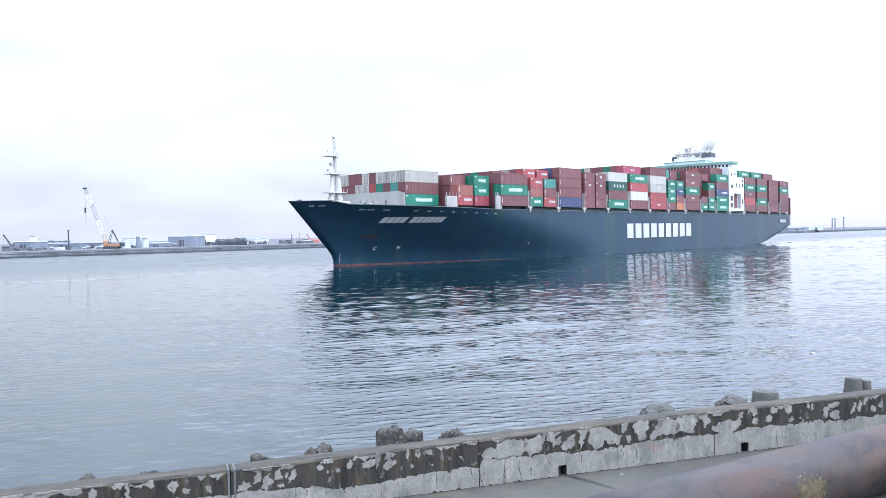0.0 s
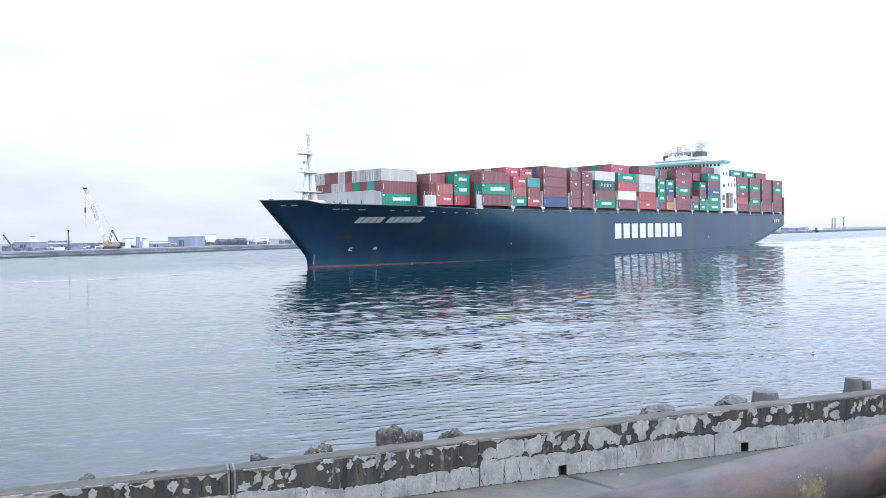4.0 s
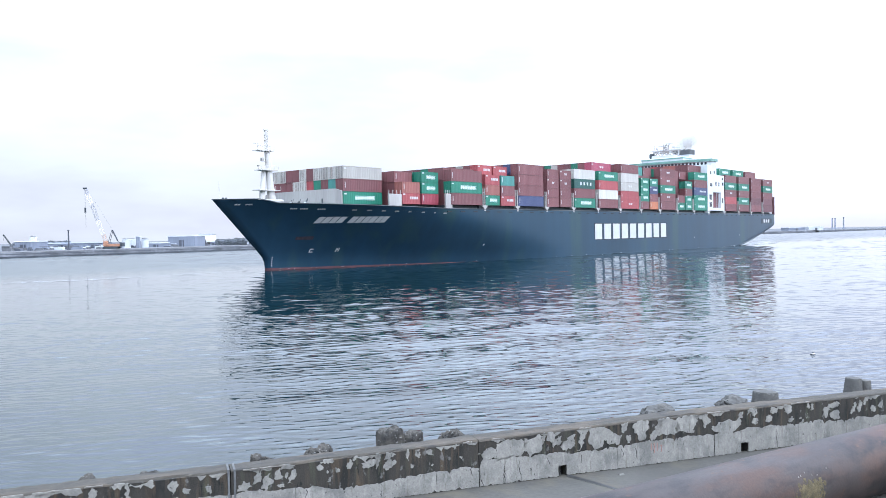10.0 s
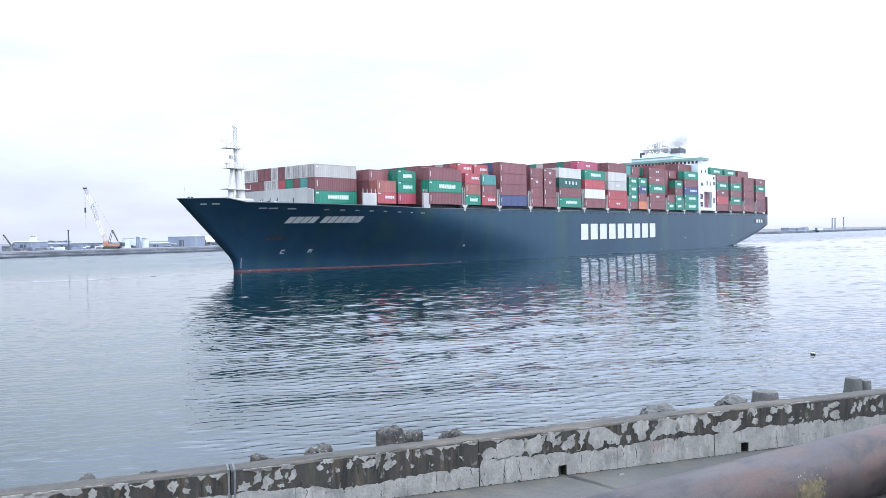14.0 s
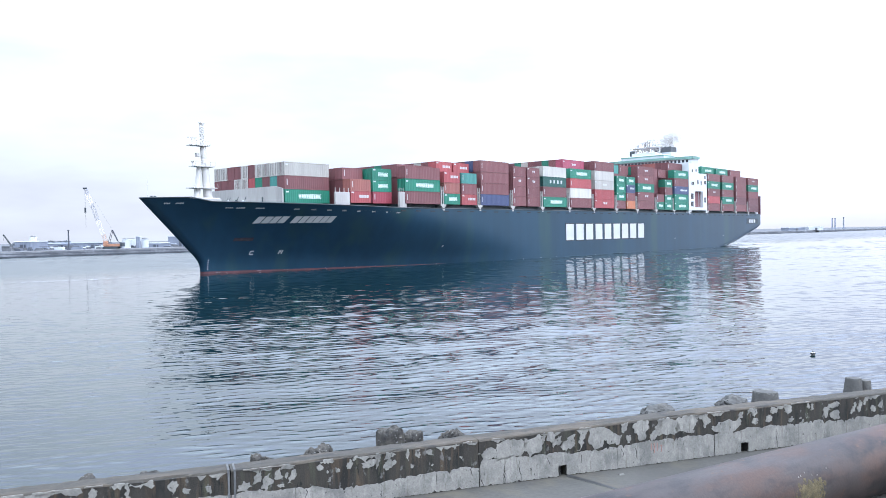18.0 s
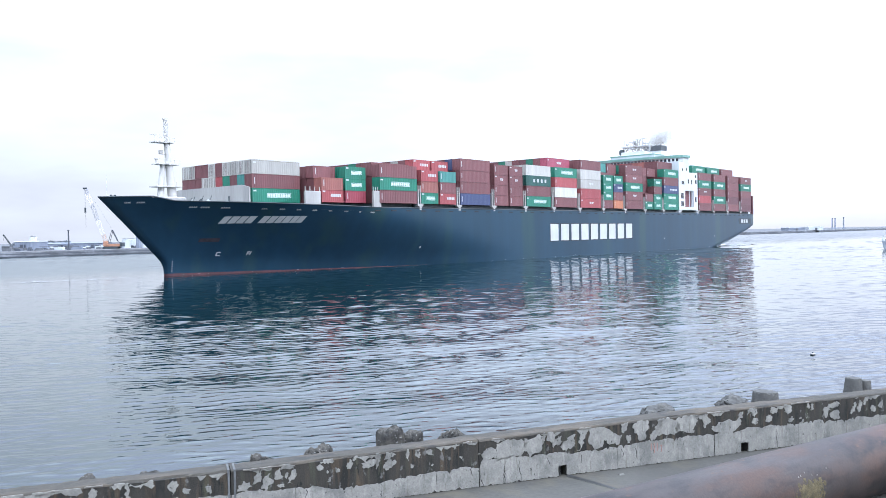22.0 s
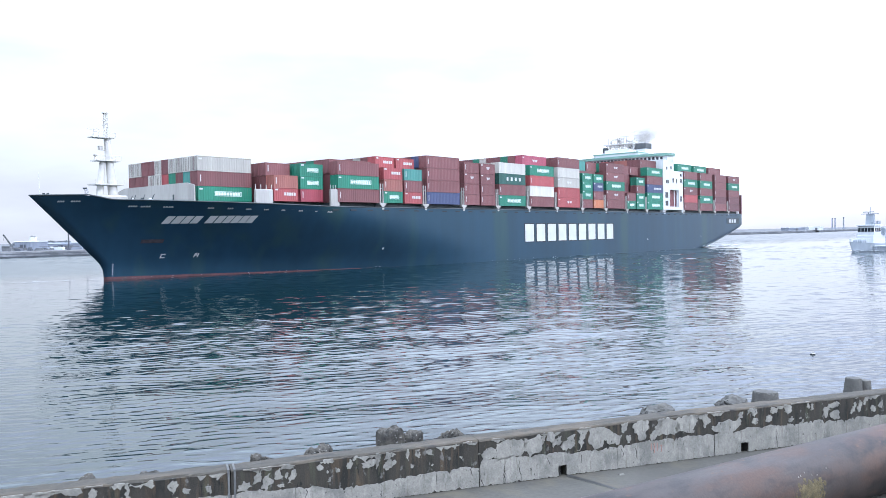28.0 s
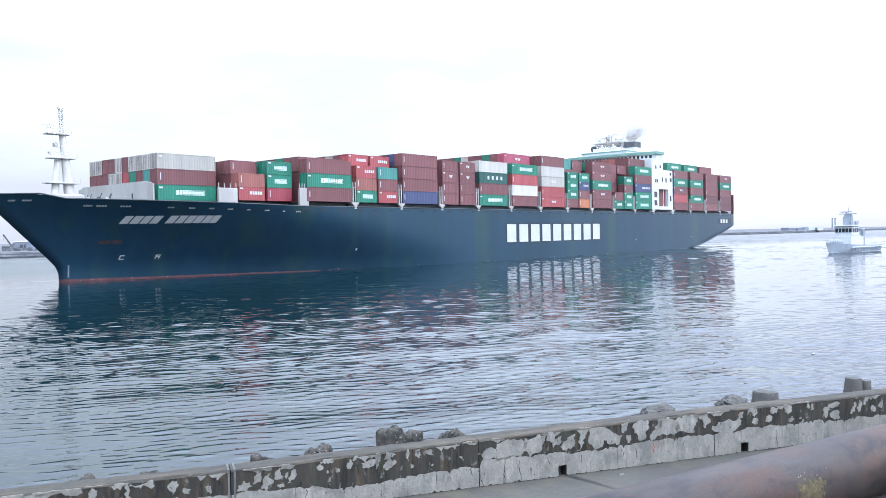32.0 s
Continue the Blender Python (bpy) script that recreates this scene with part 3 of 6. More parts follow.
# gutter that leads away from a drain hole
part("drain_groove", Geo().prism([(1.42, -0.02), (1.56, -0.02), (1.95, -1.1), (1.86, -1.12)], "z", 0.001, 0.004), mat("damp_dark_concrete", (0.03, 0.03, 0.029), 0.6, var=0.3, scale=3), seawall, "dark damp run-off streak from the drain hole")

# rubble slope in front of the wall
rng = random.Random(4)
g = Geo()
nx, ny = 110, 8
for j in range(ny + 1):
    for i in range(nx + 1):
        k = 0.25 if 0 < j < ny else 0
        g.v.append((-80 + 170 * i / nx + rng.uniform(-k, k), 0.38 + 5.6 * j / ny + rng.uniform(-k, k), -0.35 - 3.4 * j / ny + rng.uniform(-k, k) * 0.8))
for j in range(ny):
    for i in range(nx):
        a = j * (nx + 1) + i
        g.f.append((a, a + 1, a + nx + 2, a + nx + 1))
tagged(wall_local("rubble_slope", g, M_RUBBLE), "dark wet rubble slope below the seawall", "rubble", kind="structure")


def tetrapod(r0, r1, length):
    """Concrete armour unit: four tapered legs, one of them upright, in one skin."""
    legs = [Vector((0, 0, 1))] + [Vector((math.cos(t) * 0.943, math.sin(t) * 0.943, -0.333)) for t in (0.5, 2.594, 4.689)]
    bm = bmesh.new()
    bmesh.ops.create_icosphere(bm, subdivisions=5, radius=1.0)
    for v in bm.verts:
        p = v.co.normalized()
        best = r0 * 1.05
        for leg in legs:
            cs = p.dot(leg)
            if cs > 0.3:
                sn = math.sqrt(max(1e-9, 1 - cs * cs))
                k = (r0 - r1) / length
                best = max(best, min(length / cs, r0 / (sn + k * cs)))
        v.co = p * (best + 0.008 * noise.noise(p * 9))
    me = bpy.data.meshes.new("tetrapod")
    bm.to_mesh(me)
    bm.free()
    me.materials.append(M_ARMOUR)
    return me


def worn_block(seed, w, hgt):
    """A weathered concrete cube with chipped faces and broken edges."""
    bm = bmesh.new()
    bmesh.ops.create_cube(bm, size=1.0)
    bmesh.ops.subdivide_edges(bm, edges=bm.edges, cuts=11, use_grid_fill=True)
    o = Vector((seed * 3.1, seed * 1.7, 0))
    for v in bm.verts:
        p = v.co.copy()
        q = (abs(2 * p.x) ** 7 + abs(2 * p.y) ** 7 + abs(2 * p.z) ** 7) ** (-1 / 7)
        v.co = p * min(q, 1.0) if q < 1 else p
        v.co += p.normalized() * (0.05 * noise.noise(p * 3 + o) + 0.022 * noise.noise(p * 8 + o) + 0.008 * noise.noise(p * 21 + o))
        v.co.x, v.co.y, v.co.z = v.co.x * w, v.co.y * w, (v.co.z - 0.5) * hgt
    me = bpy.data.meshes.new("armour_block")
    bm.to_mesh(me)
    bm.free()
    me.materials.append(M_ARMOUR)
    return me


def rubble_lump(seed, w, hgt):
    """A broken lump of concrete and stones: flat facets, sharp edges, an uneven top."""
    bm = bmesh.new()
    bmesh.ops.create_icosphere(bm, subdivisions=4, radius=0.5)
    rng = random.Random(seed)
    cuts = [(Vector((rng.gauss(0, 1), rng.gauss(0, 1), rng.gauss(0.2, 0.8))).normalized(), rng.uniform(0.26, 0.44)) for _ in range(16)]
    o = Vector((seed * 2.7, seed * 1.3, 0.5))
    for v in bm.verts:
        p = v.co.copy()
        for d, far in cuts:
            over = p.dot(d) - far
            if over > 0:
                p -= d * over
        p += p.normalized() * (0.07 * noise.noise(p * 5 + o) + 0.06 * noise.noise(p * 11 + o) + 0.035 * noise.noise(p * 23 + o))
        v.co = (p.x * w * 1.15, p.y * w, (p.z - 0.40) * hgt * 1.1)
    me = bpy.data.meshes.new("rubble_lump")
    bm.to_mesh(me)
    bm.free()
    me.materials.append(M_ARMOUR)
    return me


# along the wall, behind it, height of the top, width, turn
for i, (s, z, w, turn) in enumerate([(-1.80, 1.06, 0.45, 12), (-1.36, 0.955, 0.38, 40)]):
    ob = part("armour_block", worn_block(i, w, 1.6), M_ARMOUR)
    tagged(ob, "weathered concrete armour block behind the seawall", "block", "armour blocks behind the seawall")
    ob.matrix_world = WALL @ pose(s, 0.95, z - 0.03, 5, 5 * (i % 2) - 3, turn)
for i, (s, z, w, turn) in enumerate([(-0.62, 0.86, 0.30, 5), (-0.36, 0.84, 0.28, 65), (-3.28, 0.81, 0.26, 20), (-3.06, 0.85, 0.30, 95), (-4.33, 0.77, 0.26, 70), (-4.12, 0.76, 0.22, 10),
                                     (-6.16, 0.75, 0.30, 30), (-7.22, 0.73, 0.34, 55), (4.18, 0.95, 0.66, 33), (6.18, 0.96, 0.66, 15), (5.88, 0.88, 0.3, 50)]):
    ob = part("rubble_lump", rubble_lump(i + 3, w * 1.55, 0.42), M_ARMOUR)
    ob.data.materials[0] = M_ARMOUR if s < 3 else M_PALEBLOCK
    tagged(ob, "broken concrete lump on the rubble behind the seawall", "rubble", "rubble lumps behind the seawall")
    ob.matrix_world = WALL @ pose(s, 0.95, z, 0, 0, turn)
    pile = part("rubble_core", rubble_lump(i + 30, w * 1.9, 1.9), M_ARMOUR, ob, "dark stones under the lump")
    pile.location = (0, 0, -0.22)
for s, y, z, k in ((7.01, 0.95, 1.01, 1.05), (9.60, 0.95, 1.12, 0.68), (10.0, 1.0, 1.03, 0.52)):
    ob = part("tetrapod", tetrapod(0.33 * k, 0.26 * k, 0.74 * k), M_PALEBLOCK)
    ob.data.materials[0] = M_PALEBLOCK
    tagged(ob, "weathered grey concrete tetrapod behind the seawall", "tetrapod", "tetrapods behind the seawall")
    ob.matrix_world = WALL @ pose(s, y, z - 0.74 * k, 2, 2, 40 * k)


# ---- the rusty pipe on the road ----
def rusty_pipe():
    m = layered("rusted_pipe_steel", (0.036, 0.027, 0.024),
                (((0.055, 0.028, 0.018), (0.5, 1.1, 1.1), 0.46, 0.60, 0.85), ((0.008, 0.007, 0.007), (0.8, 1.5, 1.5), 0.50, 0.62, 0.9), ((0.055, 0.047, 0.044), (0.35, 2.0, 2.0), 0.52, 0.66, 0.7),
                 ((0.085, 0.040, 0.020), (5.0, 7.0, 7.0), 0.62, 0.68, 0.6)), 0.55, 30, 0.35, 0.006, 0.3)
    y = mat("yellow_flaking_rust", (0.085, 0.066, 0.03), 0.9, var=0.5, scale=9, bump=0.8)
    R = 0.559
    al = math.radians(31.603)
    pipe = new("pipeline")
    pipe.matrix_world = Matrix.Translation((-4.350, 7.070, ROAD_Z + R)) @ Matrix.Rotation(al, 4, "Z")
    g = Geo()
    seg, n = 48, 24
    for j in range(n + 1):
        x = -6 + 36 * j / n
        g.v += [(x, R * math.cos(2 * math.pi * i / seg), R * math.sin(2 * math.pi * i / seg)) for i in range(seg)]
    g.f += [(j * seg + i, j * seg + (i + 1) % seg, (j + 1) * seg + (i + 1) % seg, (j + 1) * seg + i) for j in range(n) for i in range(seg)]
    g.f += [tuple(range(seg)), tuple(range((n + 1) * seg - 1, n * seg - 1, -1))]
    part("pipe_shell", g, m, pipe, "brown rusted steel pipe shell", True)
    # flake of yellow rust: an uneven thin scab on the shell
    rng = random.Random(3)
    g = Geo()
    for k in range(420):
        x0, t0 = 11.4 + rng.gauss(0, 0.15), math.radians(172 + rng.gauss(0, 8))
        w = rng.choice((rng.uniform(0.006, 0.014), rng.uniform(0.014, 0.045)))
        vs = []
        for i in range(7):
            a = 2 * math.pi * i / 7
            rr = w * rng.uniform(0.6, 1.2)
            x, t = x0 + rr * math.cos(a), t0 + rr * math.sin(a) / R
            vs.append((x, (R + 0.002) * math.cos(t), (R + 0.002) * math.sin(t)))
        vs.append((x0, (R + 0.006) * math.cos(t0), (R + 0.006) * math.sin(t0)))
        g.add(vs, [(i, (i + 1) % 7, 7) for i in range(7)])
    for x, deg, w in ((11.18, 148, 0.02), (11.24, 147, 0.016), (11.36, 144, 0.012), (11.5, 150, 0.02), (11.62, 152, 0.016), (11.9, 146, 0.012)):
        t = math.radians(deg)
        chip = Geo().add([(x - w, R * math.cos(t), R * math.sin(t)), (x + w, R * math.cos(t + 0.01), R * math.sin(t + 0.01)), (x + w * 0.4, (R + 0.004) * math.cos(t - 0.045), (R + 0.004) * math.sin(t - 0.045)),
                          (x, (R + 0.012) * math.cos(t - 0.015), (R + 0.012) * math.sin(t - 0.015))], [(0, 1, 3), (1, 2, 3), (2, 0, 3)])
        part("paint_chip", chip, M_PLASTER, pipe, "pale flake of old paint")
    tagged(part("rust_scab", g, y, pipe, "yellow flaking rust scab"), kind="stuff")
    tagged(pipe, "large rusty brown steel pipe lying on the concrete road", "pipe")


rusty_pipe()


# ---- the ship: x runs aft from the stem at the waterline, y to starboard, z up ----
ship = tagged(new("container_ship"), "long dark blue-green container ship under way, loaded with stacked containers", "ship")
STEM_X, END_X, HALF = -13.1, 272.8, 20.0


def stem_at(z):
    s = (z - 2.35) / 12.95   # plumb at the waterline, raked above
    return STEM_X * 0.5 * (s + math.sqrt(s * s + 0.0035))


def end_at(z):
    return END_X if z >= 8.4 else 232.5 + 40.3 * (z / 8.4) ** 0.83 if z >= 0 else 232.5 + z * 3.0


def deck_z(x):
    if x < -5.6:
        return 15.3
    if x < -2.6:
        return 15.3 - 0.85 * (x + 5.6) / 3.0
    return 14.45 - 1.15 * min(1, (x + 2.6) / 42.0)


def half_at(x, z):
    """Half breadth of the hull at a station and height."""
    zz = max(z, 0.0)
    k = min(zz / 13.5, 1.12)
    entry = 90 - 34 * k ** 1.5
    p = 1.55 + 0.9 * k
    s = max(0.0, min(1.0, (x - stem_at(z)) / entry))
    hb = HALF * (1 - (1 - s) ** p)
    e = end_at(z)
    run = 9 * (1 - min(zz / 10.0, 1)) + 4
    u = max(0.0, min(1.0, (e - x) / run))
    keep = 0.93 + 0.05 * min(zz / 9.0, 1)
    return hb * (keep + (1 - keep) * (1 - (1 - u) ** 2.2))


def paint_line(x):
    return max(0.5 * (1 - x / 60.0), -0.4)


def hull_sheet(levels, name, material, label):
    """levels: functions of the station that give heights, from below upwards."""
    stations = [i / 30 * 0.22 for i in range(31)] + [0.22 + 0.68 * i / 22 for i in range(1, 23)] + [0.90 + 0.10 * i / 14 for i in range(1, 15)]
    g = Geo()
    n = len(levels)
    for side in (-1, 1):
        base = len(g.v)
        for u in stations:
            for fn in levels:
                x = STEM_X + u * (END_X - STEM_X)
                for _ in range(3):
                    z = fn(x)
                    x = stem_at(z) + u * (end_at(z) - stem_at(z))
                g.v.append((x, side * (half_at(x, z) if u > 0 else 0.0), z))
        for i in range(len(stations) - 1):
            for j in range(n - 1):
                a = base + i * n + j
                g.f.append((a, a + 1, a + n + 1, a + n))
    m = len(stations) * n
    last = (len(stations) - 1) * n
    for j in range(n - 1):
        g.f.append((last + j, last + j + 1, m + last + j + 1, m + last + j))
    ob = part(name, g, material, ship, label, True)
    bm = bmesh.new()
    bm.from_mesh(ob.data)
    bmesh.ops.remove_doubles(bm, verts=bm.verts, dist=0.002)
    bmesh.ops.recalc_face_normals(bm, faces=bm.faces)
    bm.to_mesh(ob.data)
    bm.free()
    return ob


NL = 12
hull_sheet([(lambda x, j=j: paint_line(x) + (deck_z(x) - paint_line(x)) * j / NL) for j in range(NL + 1)], "hull", M_HULL, "dark blue-green painted steel hull side")
hull_sheet([(lambda x: -7.0), (lambda x: -3.0), (lambda x: -0.8), paint_line], "hull_bottom", M_BOOT, "red antifouling band at the waterline")

# weather deck
g = Geo()
xs = [-11.6 + i * 1.5 for i in range(40)] + [50 + i * 10 for i in range(1, 23)] + [270.9]
for x in xs:
    hb = max(half_at(x, 13) - 0.12, 0.05)
    z = min(deck_z(x) - 0.9, 13.0)
    g.v += [(x, -hb, z), (x, hb, z)]
g.f += [(2 * i, 2 * i + 1, 2 * i + 3, 2 * i + 2) for i in range(len(xs) - 1)]
part("weather_deck", g, M_DECK, ship, "dark green painted deck")

# rail cap along the hull's upper edge
g = Geo()
for side in (-1, 1):
    pts = [(x, side * max(half_at(x, deck_z(x)) - 0.02, 0), deck_z(x) + 0.03) for x in [STEM_X + 0.1 + 283.2 * (i / 70) ** 1.6 for i in range(71)]]
    for a, b in zip(pts[:-1], pts[1:]):
        g.tube(a, b, 0.12, seg=5)
part("rail_cap", g, M_DARKSTEEL, ship)

# freeing slots along the sheer strake
for i in range(46):
    x = 39 + i * 5.0
    part("freeing_port", Geo().box(x, x + 1.7, -HALF - 0.02, -HALF + 0.1, 12.55, 12.8), M_BLACK, ship) if half_at(x, 12.6) > 19.7 else None


def on_side(x, z, out=0.03):
    return -(half_at(x, z) + out)


def slab_on_side(name, x0, x1, z0, z1, material, slant=0.0, label="", out=0.04, parent=ship):
    """A thin plate that follows the port side of the hull."""
    g = Geo()
    n = max(2, int((x1 - x0) / 0.8) + 1)
    vs = []
    for k in (out, -0.15):
        for j in range(4):
            for i in range(n + 1):
                z = z0 + (z1 - z0) * j / 3
                x = x0 + (x1 - x0) * i / n + slant * (z - z0)
                vs.append((x, on_side(x, z, k), z))
    w = n + 1
    fs = [(j * w + i, j * w + i + 1, j * w + w + i + 1, j * w + w + i) for j in range(3) for i in range(n)]
    o = 4 * w
    fs += [(i, i + 1, o + i + 1, o + i) for i in range(n)] + [(3 * w + i, 3 * w + i + 1, o + 3 * w + i + 1, o + 3 * w + i) for i in range(n)]
    fs += [(j * w, j * w + w, o + j * w + w, o + j * w) for j in range(3)] + [(j * w + n, j * w + w + n, o + j * w + w + n, o + j * w + n) for j in range(3)]
    return part(name, g.add(vs, fs), material, parent, label)


# plain marking blocks on the side, nine tall ones and two groups of slanted ones forward
for i in range(9):
    x = 108.8 + i * 5.66
    slab_on_side("marking_border", x - 0.22, x + 4.62, 4.53, 9.72, M_BLACK, label="thin black outline of a marking", out=0.02)
    slab_on_side("hull_marking", x + 0.1, x + 4.3, 4.75, 9.5, M_LETTER, label="tall white painted marking block")
for i, (a, w) in enumerate([(0, 1.5), (1.75, 1.6), (3.55, 1.5), (5.3, 1.55), (8.2, 1.6), (10.05, 1.5), (11.8, 1.5), (13.5, 1.55), (15.25, 1.4), (16.8, 1.5)]):
    x = 6.85 + a * 0.86
    slab_on_side("bow_marking", x, x + w * 0.85, 10.15, 11.5, M_LETTER, 0.35, "small slanted white painted marking")
def hull_sign(x, z, kind):
    """Small white painted sign: an open bracket for the bulb or a crossed ring for a thruster."""
    sign = slab_on_side("hull_sign", x, x + (0.16 if kind != "dash" else 0.4), z - (0.4 if kind != "dash" else 0.2), z + (0.4 if kind != "dash" else 0.2), M_LETTER, 0.1, "small white painted hull sign")
    if kind == "bulb":
        for dz in (-0.4, 0.24):
            slab_on_side("sign_stroke", x + 0.16, x + 0.85, z + dz, z + dz + 0.16, M_LETTER, 0.1, parent=sign)
    elif kind == "ring":
        slab_on_side("sign_stroke", x + 0.62, x + 0.78, z - 0.4, z + 0.4, M_LETTER, 0.1, parent=sign)
        slab_on_side("sign_stroke", x + 0.16, x + 0.62, z - 0.08, z + 0.08, M_LETTER, 0.1, parent=sign)
        slab_on_side("sign_stroke", x + 0.30, x + 0.46, z + 0.08, z + 0.45, M_LETTER, 0.1, parent=sign)


for x, z, kind in ((8.9, 4.1, "bulb"), (14.8, 4.1, "ring"), (55.7, 4.3, "dash"), (182.6, 4.2, "dash"), (228, 4.5, "dash")):
    hull_sign(x, z, kind)
for z in (0.9, 1.35, 1.8, 2.25, 2.7):
    slab_on_side("draught_mark", 1.3, 1.45, z, z + 0.2, M_LETTER)
for x, w in ((-9.3, 0.9), (-7.6, 1.2), (0.5, 1.3), (2.3, 1.5), (5.7, 1.6), (13.0, 1.1), (16.5, 1.1), (20.0, 1.0), (23.5, 1.0), (27.2, 0.8), (31.0, 1.0), (34.9, 0.5), (38.0, 1.2)):
    plate = slab_on_side("fairlead", x, x + w, deck_z(x) - 1.2, deck_z(x) - 1.12, M_LETTER, label="white-rimmed mooring fairlead")
    k = 4 if x < 12 else 3
    for i in range(k):
        slab_on_side("fairlead_rim", x + w * i / k, x + w * (i + 0.62) / k, deck_z(x) - 1.12, deck_z(x) - 0.95, M_LETTER if x < 12 else M_GREYSTEEL, parent=plate)
slab_on_side("anchor_pocket", 4.9, 8.6, 6.6, 7.3, mat("rusty_anchor_pocket", (0.036, 0.028, 0.034), 0.8, var=0.4, scale=1), label="dark rusty anchor pocket")
slab_on_side("stern_plate", 254.6, 268.6, 9.2, 11.4, M_DARKSTEEL, label="dark panel near the stern")
for x in (257.2, 260.0, 262.8):
    slab_on_side("stern_marking", x, x + 1.9, 9.6, 11.0, M_LETTER, out=0.08)


# ---- foremast ----
def foremast():
    mast = part("foremast", Geo().tube((2.4, 0, 14), (1.25, 0, 26.5), 0.98, 0.56, 14), M_BUFF, ship, "white painted foremast", True)
    part("topmast", lattice(Geo(), (1.15, 0, 26.4), (1.1, 0, 31.0), 0.5, 6, 0.07), M_BUFF, mast)
    part("mast_leg", Geo().tube((-0.6, 0, 13.6), (0.35, 0, 22.2), 0.72, 0.5, 12), M_BUFF, mast, smooth=True)
    for z, a, b, w in ((26.3, -1.9, 2.4, 1.1), (22.05, -1.35, 3.3, 1.3)):
        g = Geo().prism([(a, -w), (b, -w * 0.8), (b, w * 0.8), (a, w)], "z", z - 0.12, z + 0.06)
        for i in range(5):
            x = a + (b - a) * i / 4
            g.tube((x, -w, z), (x, -w, z + 0.9), 0.04, seg=5)
        g.tube((a, -w, z + 0.9), (b, -w, z + 0.9), 0.04, seg=5)
        part("mast_platform", g, M_BUFF, mast, "railed mast platform")
    part("mast_head", Geo().box(0.55, 1.6, -0.25, 0.25, 30.8, 31.05), M_BUFF, mast)
    part("radar_scanner", Geo().box(-2.3, -0.2, -0.12, 0.12, 27.7, 27.85), M_BUFF, mast)
    part("scanner_post", Geo().tube((-1.2, 0, 26.3), (-1.2, 0, 27.7), 0.08), M_BUFF, mast)
    for z in (28.6, 29.5):
        part("yard", Geo().tube((0.5, 0, z), (1.7, 0, z), 0.06), M_BUFF, mast)
    part("mast_lamp", Geo().box(-0.35, 0.25, -0.35, 0.35, 24.0, 24.75).box(0, 0.9, -0.05, 0.05, 23.95, 24.05), M_GREYSTEEL, mast, "grey mast lamp housing")
    part("mast_step", Geo().block(-1.3, 3.9, -2.3, 2.3, 12.9, 15.6, 0.3), M_GREYSTEEL, mast, "pale grey mast house")
    g = Geo().prism([(-1.9, -1.5), (3.7, -1.3), (3.7, 1.3), (-1.9, 1.5)], "z", 17.5, 17.7)
    for i in range(5):
        g.tube((-1.9 + 1.4 * i, -1.45, 17.6), (-1.9 + 1.4 * i, -1.45, 18.5), 0.04, seg=5)
    part("mast_platform", g, M_BUFF, mast, "low railed platform round the mast's foot")
    part("horn", Geo().lathe([(0.12, 0), (0.16, 0.5), (0.42, 0.9)], 10, (-0.9, 0.3, 22.2)), M_BUFF, mast)
    for x in (-10.8, -10.1):
        part("bitt", Geo().tube((x, -0.6, 14), (x, -0.6, 15.75), 0.22), M_DARKSTEEL, ship)
    part("jackstaff", Geo().tube((-11.3, 0, 14.4), (-11.3, 0, 19.3), 0.06, 0.03, 6), M_WHITE, ship)


foremast()


# ---- breakwater, panels and deck gear ----
g = Geo().prism([(-13.2, 13.3), (13.2, 13.3), (13.6, 14.0), (13.6, 17.2), (11.2, 17.75), (-11.2, 17.75), (-13.6, 17.2), (-13.6, 14.0)], "x", 10.6, 10.9)
for i in range(9):
    y = -12 + 3 * i
    g.prism([(10.9, 13.0), (12.0, 13.0), (10.9, 17.0)], "y", y - 0.06, y + 0.06)
part("breakwater", g, M_GREYSTEEL, ship, "pale grey steel breakwater plate across the foredeck")
for x0, x1, y, z1 in ((21.6, 25.7, 17.2, 16.6), (38.9, 41.2, 19.4, 16.95)):
    for s in (-1, 1):
        g = Geo().block(x0, x1, s * y - 0.25, s * y + 0.25, 13.35, z1, 0.08)
        for i in range(4):
            x = x0 + 0.15 + (x1 - x0 - 0.3) * i / 3
            g.tube((x, s * y, z1), (x, s * y, z1 + 0.9), 0.09, seg=6)
        part("side_screen", g, M_GREYSTEEL, ship, "pale grey steel spray screen")
for x, y, r, hgt in ((1.6, -6, 0.42, 14.5), (2.6, -5.4, 0.5, 14.7), (4.0, -6.2, 0.38, 14.9), (5.2, -7, 0.5, 14.7), (6.0, -6, 0.3, 15.0)):
    w = part("windlass", Geo().box(x - 0.3, x - 0.18, y - 0.8, y + 0.8, 12.9, hgt).box(x + 0.18, x + 0.3, y - 0.8, y + 0.8, 12.9, hgt - 0.2), M_GREYSTEEL, ship, "grey mooring winch on the foredeck")
    part("drum", Geo().tube((x, y - 0.9, hgt - 0.3), (x, y + 0.9, hgt - 0.3), r * 0.6, seg=10).tube((x, y - 1.0, hgt - 0.3), (x, y - 0.9, hgt - 0.3), r, seg=12), M_DARKSTEEL if r < 0.45 else M_WHITE, w)
    part("brake_lever", Geo().tube((x + 0.1, y - 0.9, hgt - 0.4), (x + 0.5, y - 1.1, hgt + 0.7), 0.06, seg=5), M_DARKSTEEL, w)
part("samson_post", Geo().tube((9.6, -8.4, 12.9), (9.6, -8.4, 15.6), 0.14, seg=8), M_DARKSTEEL, ship, "dark post before the cargo")
POSTS = [53.8 + 14.31 * i for i in range(11)] + [212.7, 228.0, 242.5, 257.0]
g = Geo()
